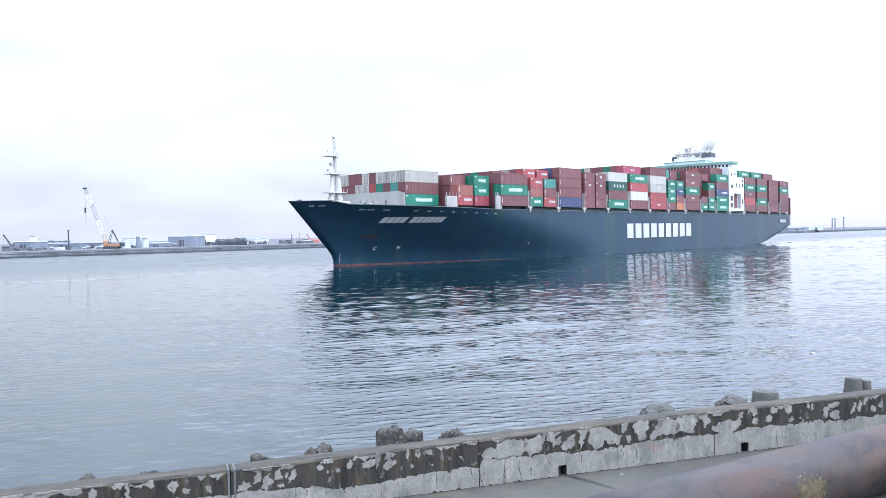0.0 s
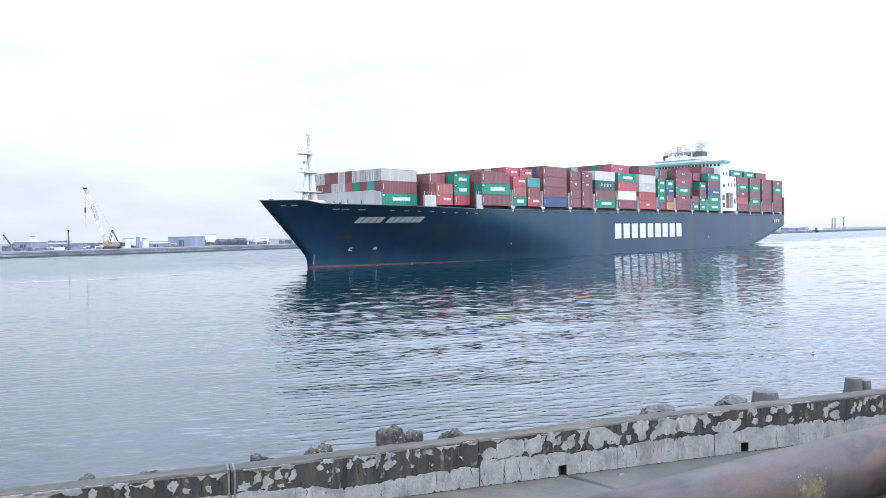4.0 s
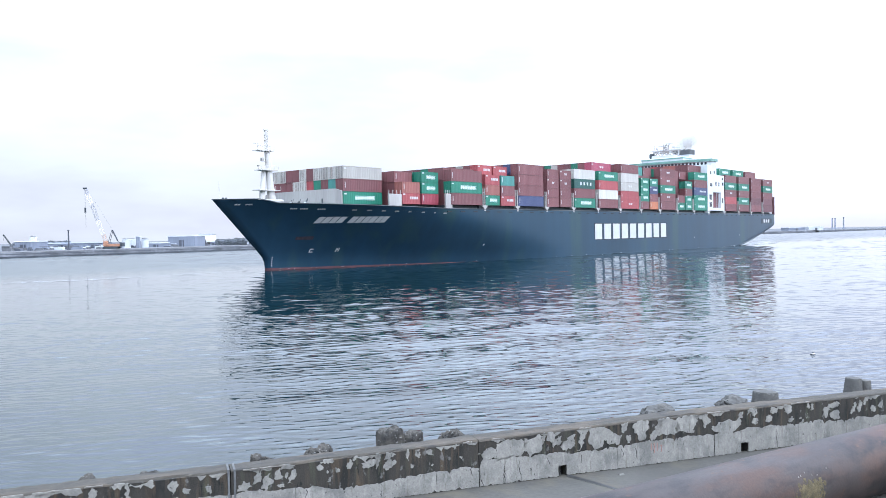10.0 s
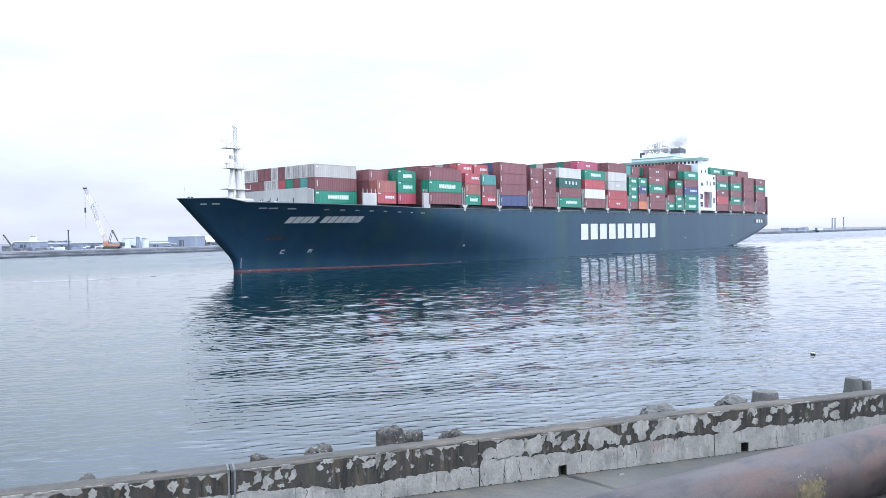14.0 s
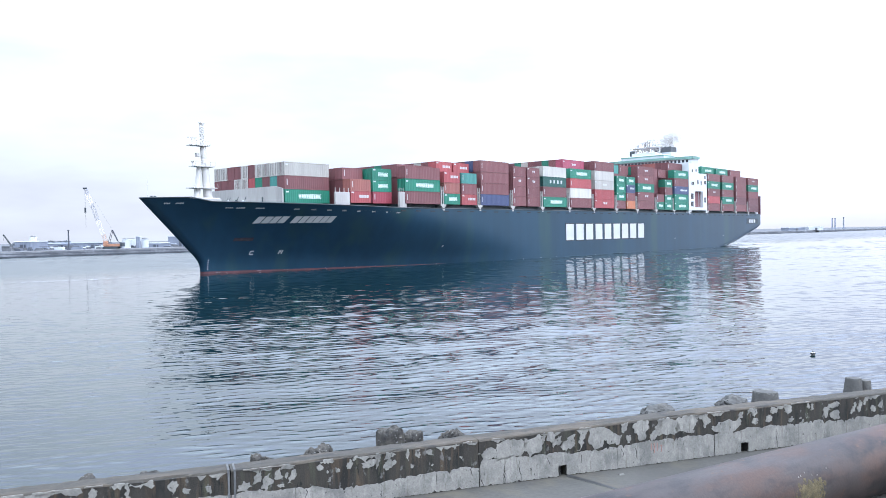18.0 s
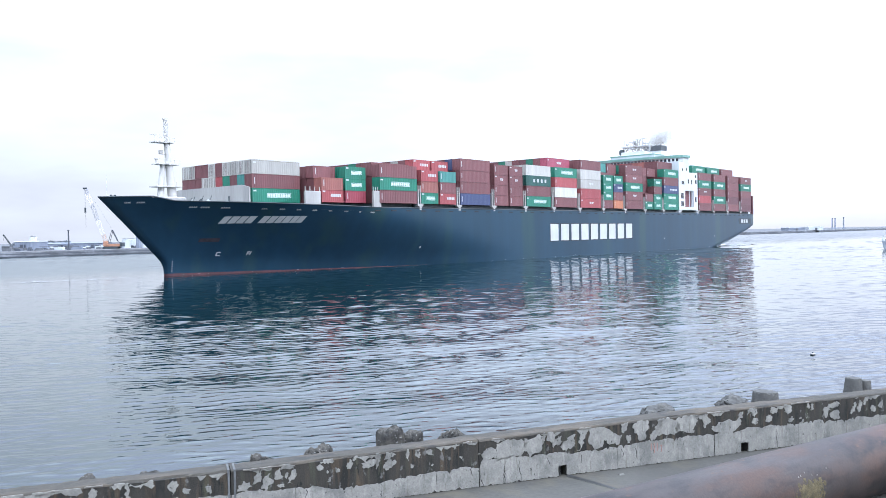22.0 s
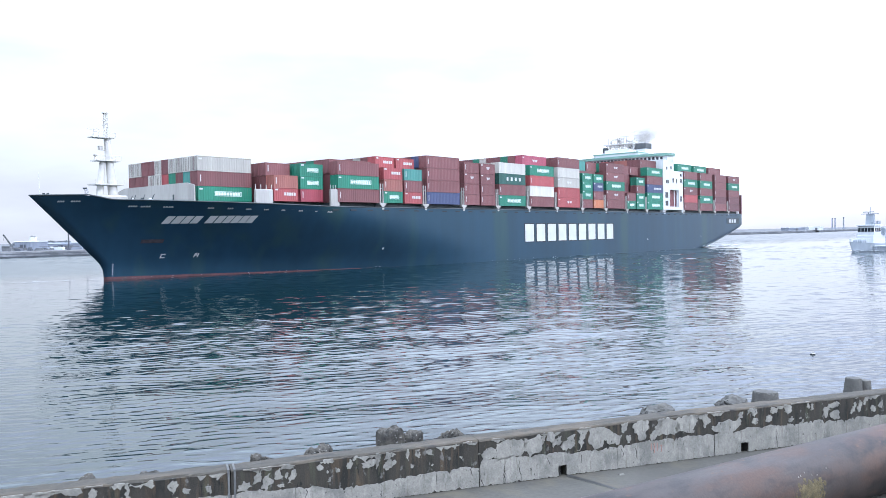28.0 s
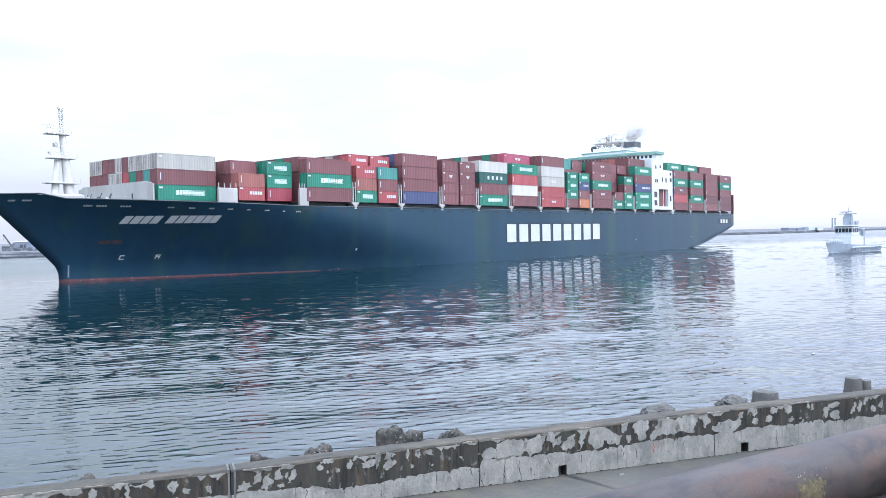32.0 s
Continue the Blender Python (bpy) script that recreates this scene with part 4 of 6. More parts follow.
g.box(53, 196, -18.6, 18.6, 12.9, 14.25).box(213, 270.6, -18.3, 18.3, 12.9, 14.25).box(40, 53, -18.0, 18.0, 12.9, 14.25)
g.box(26, 39.2, -15.5, 15.5, 12.9, 14.25).box(12, 24.6, -11.2, 11.2, 12.9, 14.25)
part("hatch_coaming", g, M_DARKSTEEL, ship, "dark steel hatch coamings under the cargo")
for x in POSTS:
    for s in (-1, 1):
        g = Geo().prism([(x - 1.05, 14.35), (x - 0.9, 13.95), (x - 0.35, 13.6), (x - 0.35, 12.9), (x + 0.35, 12.9), (x + 0.35, 13.6), (x + 0.9, 13.95), (x + 1.05, 14.35)], "y", s * 19.75 - 0.3, s * 19.75 + 0.3)
        part("lashing_pedestal", g, M_GREYSTEEL, ship, "pale grey bracket that carries a cargo stack")
    part("lashing_bridge", Geo().box(x - 0.28, x - 0.12, -19.6, 19.6, 14.3, 17.6).box(x - 0.45, x + 0.45, -19.6, 19.6, 17.5, 17.65), M_GREYSTEEL, ship, "pale grey lashing bridge between bays")
    for y in (-19.6, 19.6):
        for d in (-0.4, 0.4):
            part("lashing_post", Geo().box(x + d - 0.1, x + d + 0.1, y - 0.12, y + 0.12, 14.3, 18.6), M_GREYSTEEL, ship)


# ---- superstructure ----
def superstructure():
    house = part("deckhouse", Geo().block(198, 209, -14, 14, 12.9, 33.2, 0.1), M_WHITE, ship, "white accommodation block")
    for s in (-1, 1):
        o, i_ = s * 20.0, s * 14.0
        lo, hi = min(o, i_), max(o, i_)
        g = Geo().box(195.6, 200.9, lo, hi, 14.4, 31.9).box(200.9, 204.5, lo, hi, 21.6, 31.9).box(204.5, 208.6, lo, hi, 21.6, 28.4)
        g.box(208.6, 212.2, lo, hi, 14.4, 28.4).box(200.9, 208.6, lo, hi, 14.4, 15.5).box(195.6, 196.6, lo, hi, 12.9, 14.4).box(211.2, 212.2, lo, hi, 12.9, 14.4)
        part("side_tower", g, M_WHITE, house, "white side tower with an open lower bay")
        part("bay_wall", Geo().box(200.9, 208.6, s * 18.7 - 0.1, s * 18.7 + 0.1, 15.5, 21.6), CON["brown"], house, "brown steel wall inside the open bay")
        for x in (205.0, 207.6):
            part("bay_stanchion", Geo().tube((x, s * 19.8, 15.5), (x, s * 19.8, 21.6), 0.14), M_WHITE, house)
        for x, z, w, hgt in ((198.3, 28.6, 0.8, 1.1), (201.8, 28.9, 0.8, 1.1), (203.4, 24.2, 0.9, 1.6), (198.0, 23.8, 0.9, 1.2), (199.2, 23.8, 0.9, 1.2), (206.4, 24.0, 0.8, 1.6),
                             (209.9, 24.4, 1.4, 1.3), (209.9, 26.6, 1.2, 1.0), (197.3, 18.6, 2.2, 2.0), (197.3, 15.8, 2.2, 1.8), (209.8, 17.4, 1.2, 2.0)):
            part("window", Geo().box(x, x + w, s * 20.0 - 0.06, s * 20.0 + 0.06, z, z + hgt), M_GLASS, house)
    # bridge across the whole beam, its wings bevelled at the ends
    g = Geo().prism([(199.0, -20.0), (203.8, -20.2), (204.2, -19.4), (204.2, 19.4), (203.8, 20.2), (199.0, 20.0), (197.2, 9), (197.2, -9)], "z", 31.9, 33.7)
    wing = part("bridge", g, M_WHITE, ship, "white navigation bridge across the full beam")
    g = Geo().prism([(198.4, -20.5), (204.4, -20.6), (204.9, -19.6), (204.9, 19.6), (204.4, 20.6), (198.4, 20.5), (196.5, 9), (196.5, -9)], "z", 33.65, 34.6)
    part("bridge_roof", g, M_ROOFGREEN, wing, "green bridge roof fascia")
    for i in range(26):
        y = -18.7 + 37.4 * (i + 0.5) / 26
        x = 197.2 if abs(y) < 9 else 197.2 + 1.8 * (abs(y) - 9) / 11
        part("window", Geo().box(x - 0.06, x + 0.3, y - 0.5, y + 0.5, 32.4, 33.4), M_GLASS, wing)
    for i in range(4):
        for z in (20, 23, 26, 29):
            part("window", Geo().box(197.94, 198.1, -11 + i * 7 - 0.5, -11 + i * 7 + 0.5, z, z + 0.9), M_GLASS, house)
    part("monkey_island", Geo().block(198.5, 206.5, -9, 9, 34.55, 36.2, 0.15).block(199.5, 205, -5, 5, 36.15, 37.4, 0.1), M_WHITE, wing, "white upper deck block")
    part("island_band", Geo().box(198.3, 206.7, -9.2, 9.2, 35.6, 35.95), M_ROOFGREEN, wing)
    m = part("radar_mast", lattice(lattice(Geo(), (202.5, -5.4, 38.3), (202.5, 5.4, 38.3), 2.0, 7, 0.2), (202.5, 0, 38), (202.5, 0, 42.0), 1.5, 4, 0.18), M_GREYSTEEL, ship, "pale lattice radar mast")
    g = Geo()
    for y in (-5.2, -2.0, 2.0, 5.2):
        g.tube((202.5, y, 36.0), (202.5, y, 39.6), 0.16, seg=6)
    g.tube((202.5, -6.4, 39.7), (202.5, 7.2, 39.7), 0.2, seg=6)
    part("cross_arm", g, M_WHITE, m)
    for y, z, w in ((-1.6, 42.2, 1.9), (1.8, 41.3, 1.6), (-4.6, 40.3, 1.0)):
        part("radar_scanner", Geo().box(202.2, 202.8, y - w, y + w, z, z + 0.28).tube((202.5, y, z - 0.7), (202.5, y, z), 0.15), M_WHITE, m)
    for y in (-6.8, 3.5, 5.9, 0.3):
        part("whip_antenna", Geo().tube((202.5, y, 39.6), (202.5, y, 41.6), 0.06, 0.03, 5), M_WHITE, m)
    g = Geo()
    for i in range(9):
        y = -5.0 + 1.25 * i
        g.tube((202.5, y, 36.3), (202.5, y + (1.2 if i % 2 else -1.2), 39.6), 0.13, seg=5)
        g.tube((202.5, y, 39.7), (202.5, y, 40.2 + 0.9 * (i % 3)), 0.1, seg=5)
    for z in (37.2, 38.6):
        g.tube((202.5, -5.6, z), (202.5, 5.6, z), 0.13, seg=5)
    part("mast_bracing", g, M_GREYSTEEL, m)
    for y, z in ((-3.2, 40.2), (0.8, 40.6), (3.9, 40.1)):
        part("satcom_dome", Geo().lathe([(0.25, 0), (0.55, 0.35), (0.5, 0.8), (0.2, 1.1), (0.03, 1.15)], 10, (202.5, y, z)), M_WHITE, m)
    part("signal_lamp", Geo().lathe([(0.9, 0), (1.15, 0.5), (1.1, 1.7), (0.8, 2.1)], 12, (202.5, 6.2, 36.6)), M_DARKSTEEL, m)
    f = part("funnel", Geo().prism([(206.8, -8.0), (210.8, -8.4), (212.3, -6.8), (212.3, -2.2), (210.8, -0.6), (206.8, -1.0)], "z", 28.3, 37.7), M_WHITE, ship, "white funnel with a black top")
    part("funnel_top", Geo().prism([(206.7, -8.1), (210.9, -8.5), (212.4, -6.9), (212.4, -2.1), (210.9, -0.5), (206.7, -0.9)], "z", 37.7, 39.7), M_FUNNEL, f, "dark grey funnel top")
    for y in (-6.4, -4.4, -2.6):
        part("exhaust_pipe", Geo().tube((209.6, y, 39), (210.0, y, 40.2), 0.4, seg=10), M_BLACK, f)


superstructure()
for s in (-1, 1):
    part("stern_frame", Geo().box(271.4, 272.4, s * 19.4 - 0.5, s * 19.4 + 0.5, 13.2, 21.3), CON["maroon"], ship, "brown steel frame at the stern")
g = Geo()
for i in range(13):
    g.tube((272.5, -18 + 3 * i, 13.2), (272.5, -18 + 3 * i, 14.6), 0.06, seg=5)
for z in (13.9, 14.6):
    g.tube((272.5, -19.5, z), (272.5, 19.5, z), 0.05, seg=5)
part("stern_rail", g, M_WHITE, ship, "white rail across the stern")


# ---- cargo ----
TIER, BASE_Z, WIDTH = 2.83, 14.36, 2.44
PROTO = {}
WORDS = dict(brown="reddish-brown", maroon="dark maroon", red="bright red", orangered="orange-red", crimson="crimson", green="green", darkgreen="dark green", teal="teal", blue="dark blue", white="white", grey="pale grey", orange="orange", pink="pinkish red")


def corrugated_body(L, H):
    g = Geo()
    n = int(L / 0.55)
    top = H - 0.05
    for y0, inn in ((0.03, 0.022), (WIDTH - 0.03, -0.022)):
        prof = []
        for i in range(n):
            a = 0.1 + (L - 0.2) * i / n
            w = (L - 0.2) / n
            prof += [(a, y0), (a + w * 0.4, y0), (a + w * 0.5, y0 + inn), (a + w * 0.9, y0 + inn)]
        prof.append((L - 0.1, y0))
        vs = [(x, y, z) for z in (0.1, top - 0.08) for x, y in prof]
        m = len(prof)
        g.add(vs, [(i, i + 1, m + i + 1, m + i) for i in range(m - 1)])
    prof = []
    for i in range(5):
        a, w = 0.1 + (WIDTH - 0.2) * i / 5, (WIDTH - 0.2) / 5
        prof += [(0.03, a), (0.03, a + w * 0.4), (0.08, a + w * 0.5), (0.08, a + w * 0.9)]
    prof.append((0.03, WIDTH - 0.1))
    vs = [(x, y, z) for z in (0.1, top - 0.08) for x, y in prof]
    m = len(prof)
    g.add(vs, [(i, i + 1, m + i + 1, m + i) for i in range(m - 1)])
    g.add([(0.02, 0.02, top), (L - 0.02, 0.02, top), (L - 0.02, WIDTH - 0.02, top), (0.02, WIDTH - 0.02, top)], [(0, 1, 2, 3)])
    g.add([(0.02, 0.02, 0.08), (L - 0.02, 0.02, 0.08), (L - 0.02, WIDTH - 0.02, 0.08), (0.02, WIDTH - 0.02, 0.08)], [(3, 2, 1, 0)])
    return g


def frame_bars(L, H):
    g = Geo()
    top = H - 0.03
    for x in (0, L - 0.14):
        for y in (0, WIDTH - 0.14):
            g.box(x, x + 0.14, y, y + 0.14, 0, top)
        g.box(x, x + 0.12, 0.14, WIDTH - 0.14, top - 0.12, top - 0.005).box(x, x + 0.12, 0.14, WIDTH - 0.14, 0.01, 0.14)
    for y in (0, WIDTH - 0.1):
        g.box(0.14, L - 0.14, y, y + 0.1, top - 0.1, top - 0.005).box(0.14, L - 0.14, y, y + 0.1, 0.01, 0.15)
    return g


SHAPES = {}
M_ROD = mat("door_rod_grey", (0.20, 0.185, 0.17), 0.6, var=0.3, scale=2)


def container(L, H, colour, sign, m):
    """A corrugated steel box at the pose m in the ship's space. sign: '' or the kind of plain panel on its side."""
    key = (L, H, colour, sign)
    if key in PROTO:
        ob = copy_thing(PROTO[key], m)
    else:
        if (L, H) not in SHAPES:
            SHAPES[L, H] = (corrugated_body(L, H), frame_bars(L, H))
        ob = part("shipping_container", SHAPES[L, H][0], CON[colour])
        part("corner_frame", SHAPES[L, H][1], CON[colour], ob)
        for y in (0.1, WIDTH / 2 + 0.02):
            d = part("end_door", Geo().box(L - 0.08, L - 0.04, y, y + WIDTH / 2 - 0.13, 0.14, H - 0.16), CON[colour], ob)
            g = Geo()
            for k in (0.3, 0.8):
                g.tube((L - 0.01, y + k, 0.16), (L - 0.01, y + k, H - 0.18), 0.03, seg=5)
            part("lock_rod", g, M_GREYSTEEL, d)
        if sign == "wide":
            x0, x1, z0, z1 = 0.30 * L, 0.80 * L, 0.34 * H, 0.66 * H
            g = Geo().box(x0, x1, -0.012, 0.02, z0, z0 + 0.09).box(x0, x1, -0.012, 0.02, z1 - 0.09, z1).box(x0, x0 + 0.09, -0.012, 0.02, z0 + 0.09, z1 - 0.09).box(x1 - 0.09, x1, -0.012, 0.02, z0 + 0.09, z1 - 0.09)
            panel = part("sign_panel", g, M_SIGN, ob, "white outlined marking panel")
            w = (x1 - x0 - 0.3) / 9
            for i in range(9):
                part("sign_block", Geo().box(x0 + 0.15 + w * i, x0 + 0.15 + w * (i + 0.8), -0.012, 0.02, z0 + 0.17, z1 - 0.17), M_SIGN, panel)
        elif sign == "bar":
            for i in range(5):
                x = (0.42 + 0.098 * i) * L
                part("sign_block", Geo().box(x, x + 0.075 * L, -0.012, 0.02, 1.15, 1.75), M_LETTER, ob, "small white marking block")
        elif sign == "badge":
            part("sign_panel", Geo().prism([(0.41 * L, 1.8), (0.45 * L, 1.2), (0.50 * L, 1.2), (0.51 * L, 1.8)], "y", -0.012, 0.02).prism([(0.53 * L, 1.8), (0.54 * L, 1.2), (0.59 * L, 1.2), (0.63 * L, 1.8)], "y", -0.012, 0.02), M_LETTER, ob, "small white badge")
        elif sign == "row":
            for i in range(4):
                part("sign_panel", Geo().box(3.4 + i * 1.9, 4.2 + i * 1.9, -0.012, 0.02, 1.0, 1.9), M_LETTER, ob, "small white marking block")
        elif sign == "door":
            for y in (0.1, WIDTH / 2 + 0.02):
                leaf = part("front_door", Geo().box(0.0, 0.03, y, y + WIDTH / 2 - 0.13, 0.14, H - 0.16), CON[colour], ob)
                part("lock_rod", Geo().box(-0.05, 0.0, y + 0.2, y + 0.36, 0.16, H - 0.18), M_ROD, leaf, "grey door rod")
                part("lock_rod", Geo().box(-0.05, 0.0, y + 0.72, y + 0.84, 0.16, H - 0.18), M_ROD, leaf, "grey door rod")
            part("door_seam", Geo().box(-0.02, 0.0, WIDTH / 2 - 0.05, WIDTH / 2 + 0.05, 0.14, H - 0.16), CON["maroon"], ob)
        if sign != "row":
            part("code_plate", Geo().box(0.55, 0.72, -0.012, 0.02, 0.8, 2.1) if sign == "" else Geo().box(0.3, 1.0, -0.012, 0.02, 2.1, 2.4), M_LETTER, ob, "small white code strip")
        ob.matrix_basis = m
        words = WORDS[colour] + " corrugated steel container" + (" with white panel" if sign not in ("", "door") else "")
        tagged(ob, words + " on the ship", "container", "containers stacked on the ship")
        PROTO[key] = ob
    CARRIED.append((ob, m))
    return ob


def C(code):
    """'green*' stands for a wide panel, 'red-' a bar, 'brown+' a badge, 'darkgreen=' a row of marks."""
    sign = {"*": "wide", "-": "bar", "+": "badge", "=": "row", "|": "door"}.get(code[-1], "")
    return (code[:-1] if sign else code), sign


L40, L20 = 12.19, 6.06
# start, rows across, tiers inboard, box height at the side and inboard, port stack (one list, or two for short boxes), what shows above it one row in
BAYS = [
    (26.1, 14, 3, 2.59, 2.59, (["red-", "orangered"], ["crimson", "green*", "green*"]), ("brown",)),
    (40.75, 16, 3, 2.85, 3.04, ["brown", "green*", "brown"], ()),
    (54.4, 16, 4, 2.63, 2.63, (["green*", "orangered", "red-"], ["red-", "brown", "teal"]), ("red-", "red-")),
    (68.9, 16, 4, 2.85, 2.85, ["blue", "brown", "brown", "brown"], ()),
    (83.0, 16, 4, 2.66, 2.66, (["brown", "brown", "brown+", "brown"], ["brown", "brown", "brown+", "brown+"]), ()),
    (97.6, 16, 4, 2.85, 2.85, ["green*", "brown", "darkgreen=", "white"], ()),
    (112.0, 16, 5, 2.87, 2.87, ["brown", "white", "red", "green*"], ("pink+",)),
    (126.3, 16, 5, 2.88, 2.88, ["red+", "red", "grey+", "white", "brown"], ()),
    (140.2, 16, 5, 2.62, 2.88, (["brown", "green*", "green*", "green*"], ["orange", "brown", "blue-", "green*"]), ("teal", "brown")),
    (154.9, 16, 5, 2.87, 2.87, ["brown", "brown+", "green*", "brown+", "brown+"], ("brown",)),
    (168.9, 16, 5, 2.66, 2.88, (["green*", "brown"], ["green*", "green*", "brown", "green*"]), ("maroon", "brown")),
    (183.5, 16, 6, 2.88, 2.88, ["green*", "green*", "blue-", "brown", "green*"], ("brown",)),
    (213.9, 16, 6, 2.90, 2.90, ["brown", "red", "brown+", "green*", "brown"], ("green*",)),
    (228.6, 16, 6, 2.90, 2.90, ["brown", "green*", "brown", "green*", "brown"], ("green*",)),
    (243.2, 16, 6, 2.90, 2.90, ["brown", "maroon", "brown", "brown", "brown"], ("brown",)),
    (257.8, 16, 5, 2.90, 2.90, ["maroon", "maroon", "brown", "green*", "brown+"], ()),
]


def load_cargo():
    rng = random.Random(12)
    pool = ["brown"] * 9 + ["maroon"] * 3 + ["red", "orangered", "green", "green", "grey", "blue"]
    filler = Geo()

    def put(L, code, x, row, rows, tier, H=TIER):
        colour, sign = C(code)
        y = -rows * 1.2375 + row * 2.475 + 0.02
        container(L, H, colour, sign, Matrix.Translation((x, y, BASE_Z + tier * H)))

    # forward bay, every box of which shows its end
    front = [["grey"] * 10, ["brown", "teal", "brown", "green", "red", "white|", "white|", "brown", "brown", "brown"],
             ["grey|", "white|", "grey|", "white|", "brown", "white|", "brown", "brown", "white|", "white|"]]
    for tier in range(3):
        for row in range(10):
            put(L40, "green*" if (tier, row) == (0, 0) else front[tier][row], 12.3, row, 10, tier)
    for x, rows, inner, H, HI, port, above in BAYS:
        pair = isinstance(port, tuple)
        stacks = [(x, L20, port[0]), (x + 6.7, L20, port[1])] if pair else [(x, L40, port)]
        for k, (sx, L, codes) in enumerate(stacks):
            for tier, code in enumerate(codes):
                put(L, code, sx, 0, rows, tier, H)
            n = len(codes)
            for tier in range(n, inner):
                code = above[k] if tier == n and k < len(above) else rng.choice(pool)
                put(L, code, sx, 1, rows, tier, HI)
            if inner <= n:
                put(L, rng.choice(pool), sx, 1, rows, inner - 1, HI)
        for row in range(1, rows):
            top = inner if row > 1 else min(len(s[2]) for s in stacks)
            top = min(top, inner)
            if row > 1:
                put(L40, rng.choice(pool), x + 0.2 * pair, row, rows, top - 1, HI)
                top -= 1
            else:
                top = min(top, inner - 1)
            if top > 0:
                y = -rows * 1.2375 + row * 2.475 + 0.04
                filler.box(x + 0.15, x + 12.2, y, y + 2.4, BASE_Z, BASE_Z + top * HI - 0.04)
    ob = part("stacked_containers", filler, CON["brown"])
    tagged(ob, "inner stacks of reddish-brown containers on the ship", "containers", kind="stuff")
    CARRIED.append((ob, Matrix.Identity(4)))


load_cargo()


# ---- exhaust smoke ----
def smoke():
    """Soot: a drifting cloud of fine flecks, thick at the funnel and thin further off."""
    m = mat("soot_flecks", (0.11, 0.105, 0.11), 1.0, var=0.2, scale=0.5, bump=0)
    rng = random.Random(5)
    g = Geo()
    for i in range(45000):
        u = rng.random() ** 0.8
        p = Vector((210.3 + 7.0 * u + rng.gauss(0, 0.8 + 1.6 * u), -4.4 + rng.gauss(0, 1.6 + 2.4 * u), 40.4 + 5.2 * u + rng.gauss(0, 0.7 + 1.3 * u)))
        s = rng.uniform(0.018, 0.036)
        e = [Vector((rng.gauss(0, 1), rng.gauss(0, 1), rng.gauss(0, 1))).normalized() * s for _ in range(3)]
        g.add([p + e[0], p + e[1], p + e[2], p - e[0] - e[1]], [(0, 1, 2), (0, 3, 1), (1, 3, 2), (2, 3, 0)])
    ob = tagged(part("exhaust_smoke", g, m), "thin dark exhaust smoke drifting from the funnel", "smoke", kind="stuff")
    CARRIED.append((ob, Matrix.Identity(4)))


smoke()


# ---- the far bank ----
M_BANK = mat("far_bank_ground", (0.125, 0.128, 0.135), 1.0, spec=0.1, var=0.25, scale=0.05, fine=10)
M_QUAY = mat("far_quay_stone", (0.105, 0.108, 0.115), 1.0, var=0.4, scale=0.12, fine=8, spec=0.1)
M_POST = mat("dark_post_steel", (0.06, 0.066, 0.08), 0.8, var=0.2, scale=0.5)
M_KERB = mat("pale_quay_kerb", (0.165, 0.165, 0.165), 0.9, var=0.2, scale=0.3)
M_WEED = mat("weedy_tidal_stone", (0.035, 0.04, 0.048), 0.9, var=0.35, scale=0.3, fine=8)
M_SHED = mat("grey_shed_cladding", (0.17, 0.19, 0.23), 0.7, var=0.15, scale=0.1, streak=True)
M_TANK = mat("white_tank_paint", (0.46, 0.48, 0.50), 0.6, var=0.08, scale=0.1)
M_CREAM = mat("cream_cladding", (0.66, 0.62, 0.50), 0.6, var=0.1, scale=0.2)
# pale blue-grey leaves: the haze of the distance is mixed into their colour
M_LEAF = mat("haze_tinted_foliage", (0.20, 0.22, 0.24), 0.8, var=0.35, scale=0.3)
M_BARK = mat("bark", (0.09, 0.075, 0.06), 0.9)
M_CRANE = mat("crane_cream_paint", (0.70, 0.68, 0.66), 0.5, var=0.1, scale=0.3)
M_CRANERED = mat("crane_orange_paint", (0.36, 0.17, 0.10), 0.5, var=0.15, scale=0.5)

EDGE = [(-900, -300), (-420, 110), (-208, 384), (-150, 452), (-70, 560), (170, 780), (446, 1043), (774, 1423), (1500, 2300), (3600, 4300)]
BACK = [(3600, 4450), (-3800, 4450), (-3800, -300)]
BANK_Z = 3.0
g = Geo()
n = len(EDGE)
poly = EDGE + BACK
g.add([(x + (-1.4 if i < n else 0), y + (1 if i < n else 0), BANK_Z) for i, (x, y) in enumerate(poly)], [tuple(range(len(poly)))])
tagged(part("far_ground", g, M_BANK), "flat grey reclaimed land across the harbour", "ground", kind="structure")
g = Geo()
g.add([(x, y, -2.5) for x, y in EDGE] + [(x - 0.4, y + 0.3, 0.9) for x, y in EDGE] + [(x - 1.4, y + 1, BANK_Z + 0.02) for x, y in EDGE],
      [(r * n + i, r * n + i + 1, r * n + n + i + 1, r * n + n + i) for r in (0, 1) for i in range(n - 1)])
bank_wall = part("far_revetment", g, M_QUAY)
g = Geo()
g.add([(x + 0.1, y - 0.1, -1.0) for x, y in EDGE] + [(x - 0.25, y + 0.05, 0.75) for x, y in EDGE], [(i, i + 1, n + i + 1, n + i) for i in range(n - 1)])
part("tidal_band", g, M_WEED, bank_wall, "dark weedy band at the waterline")
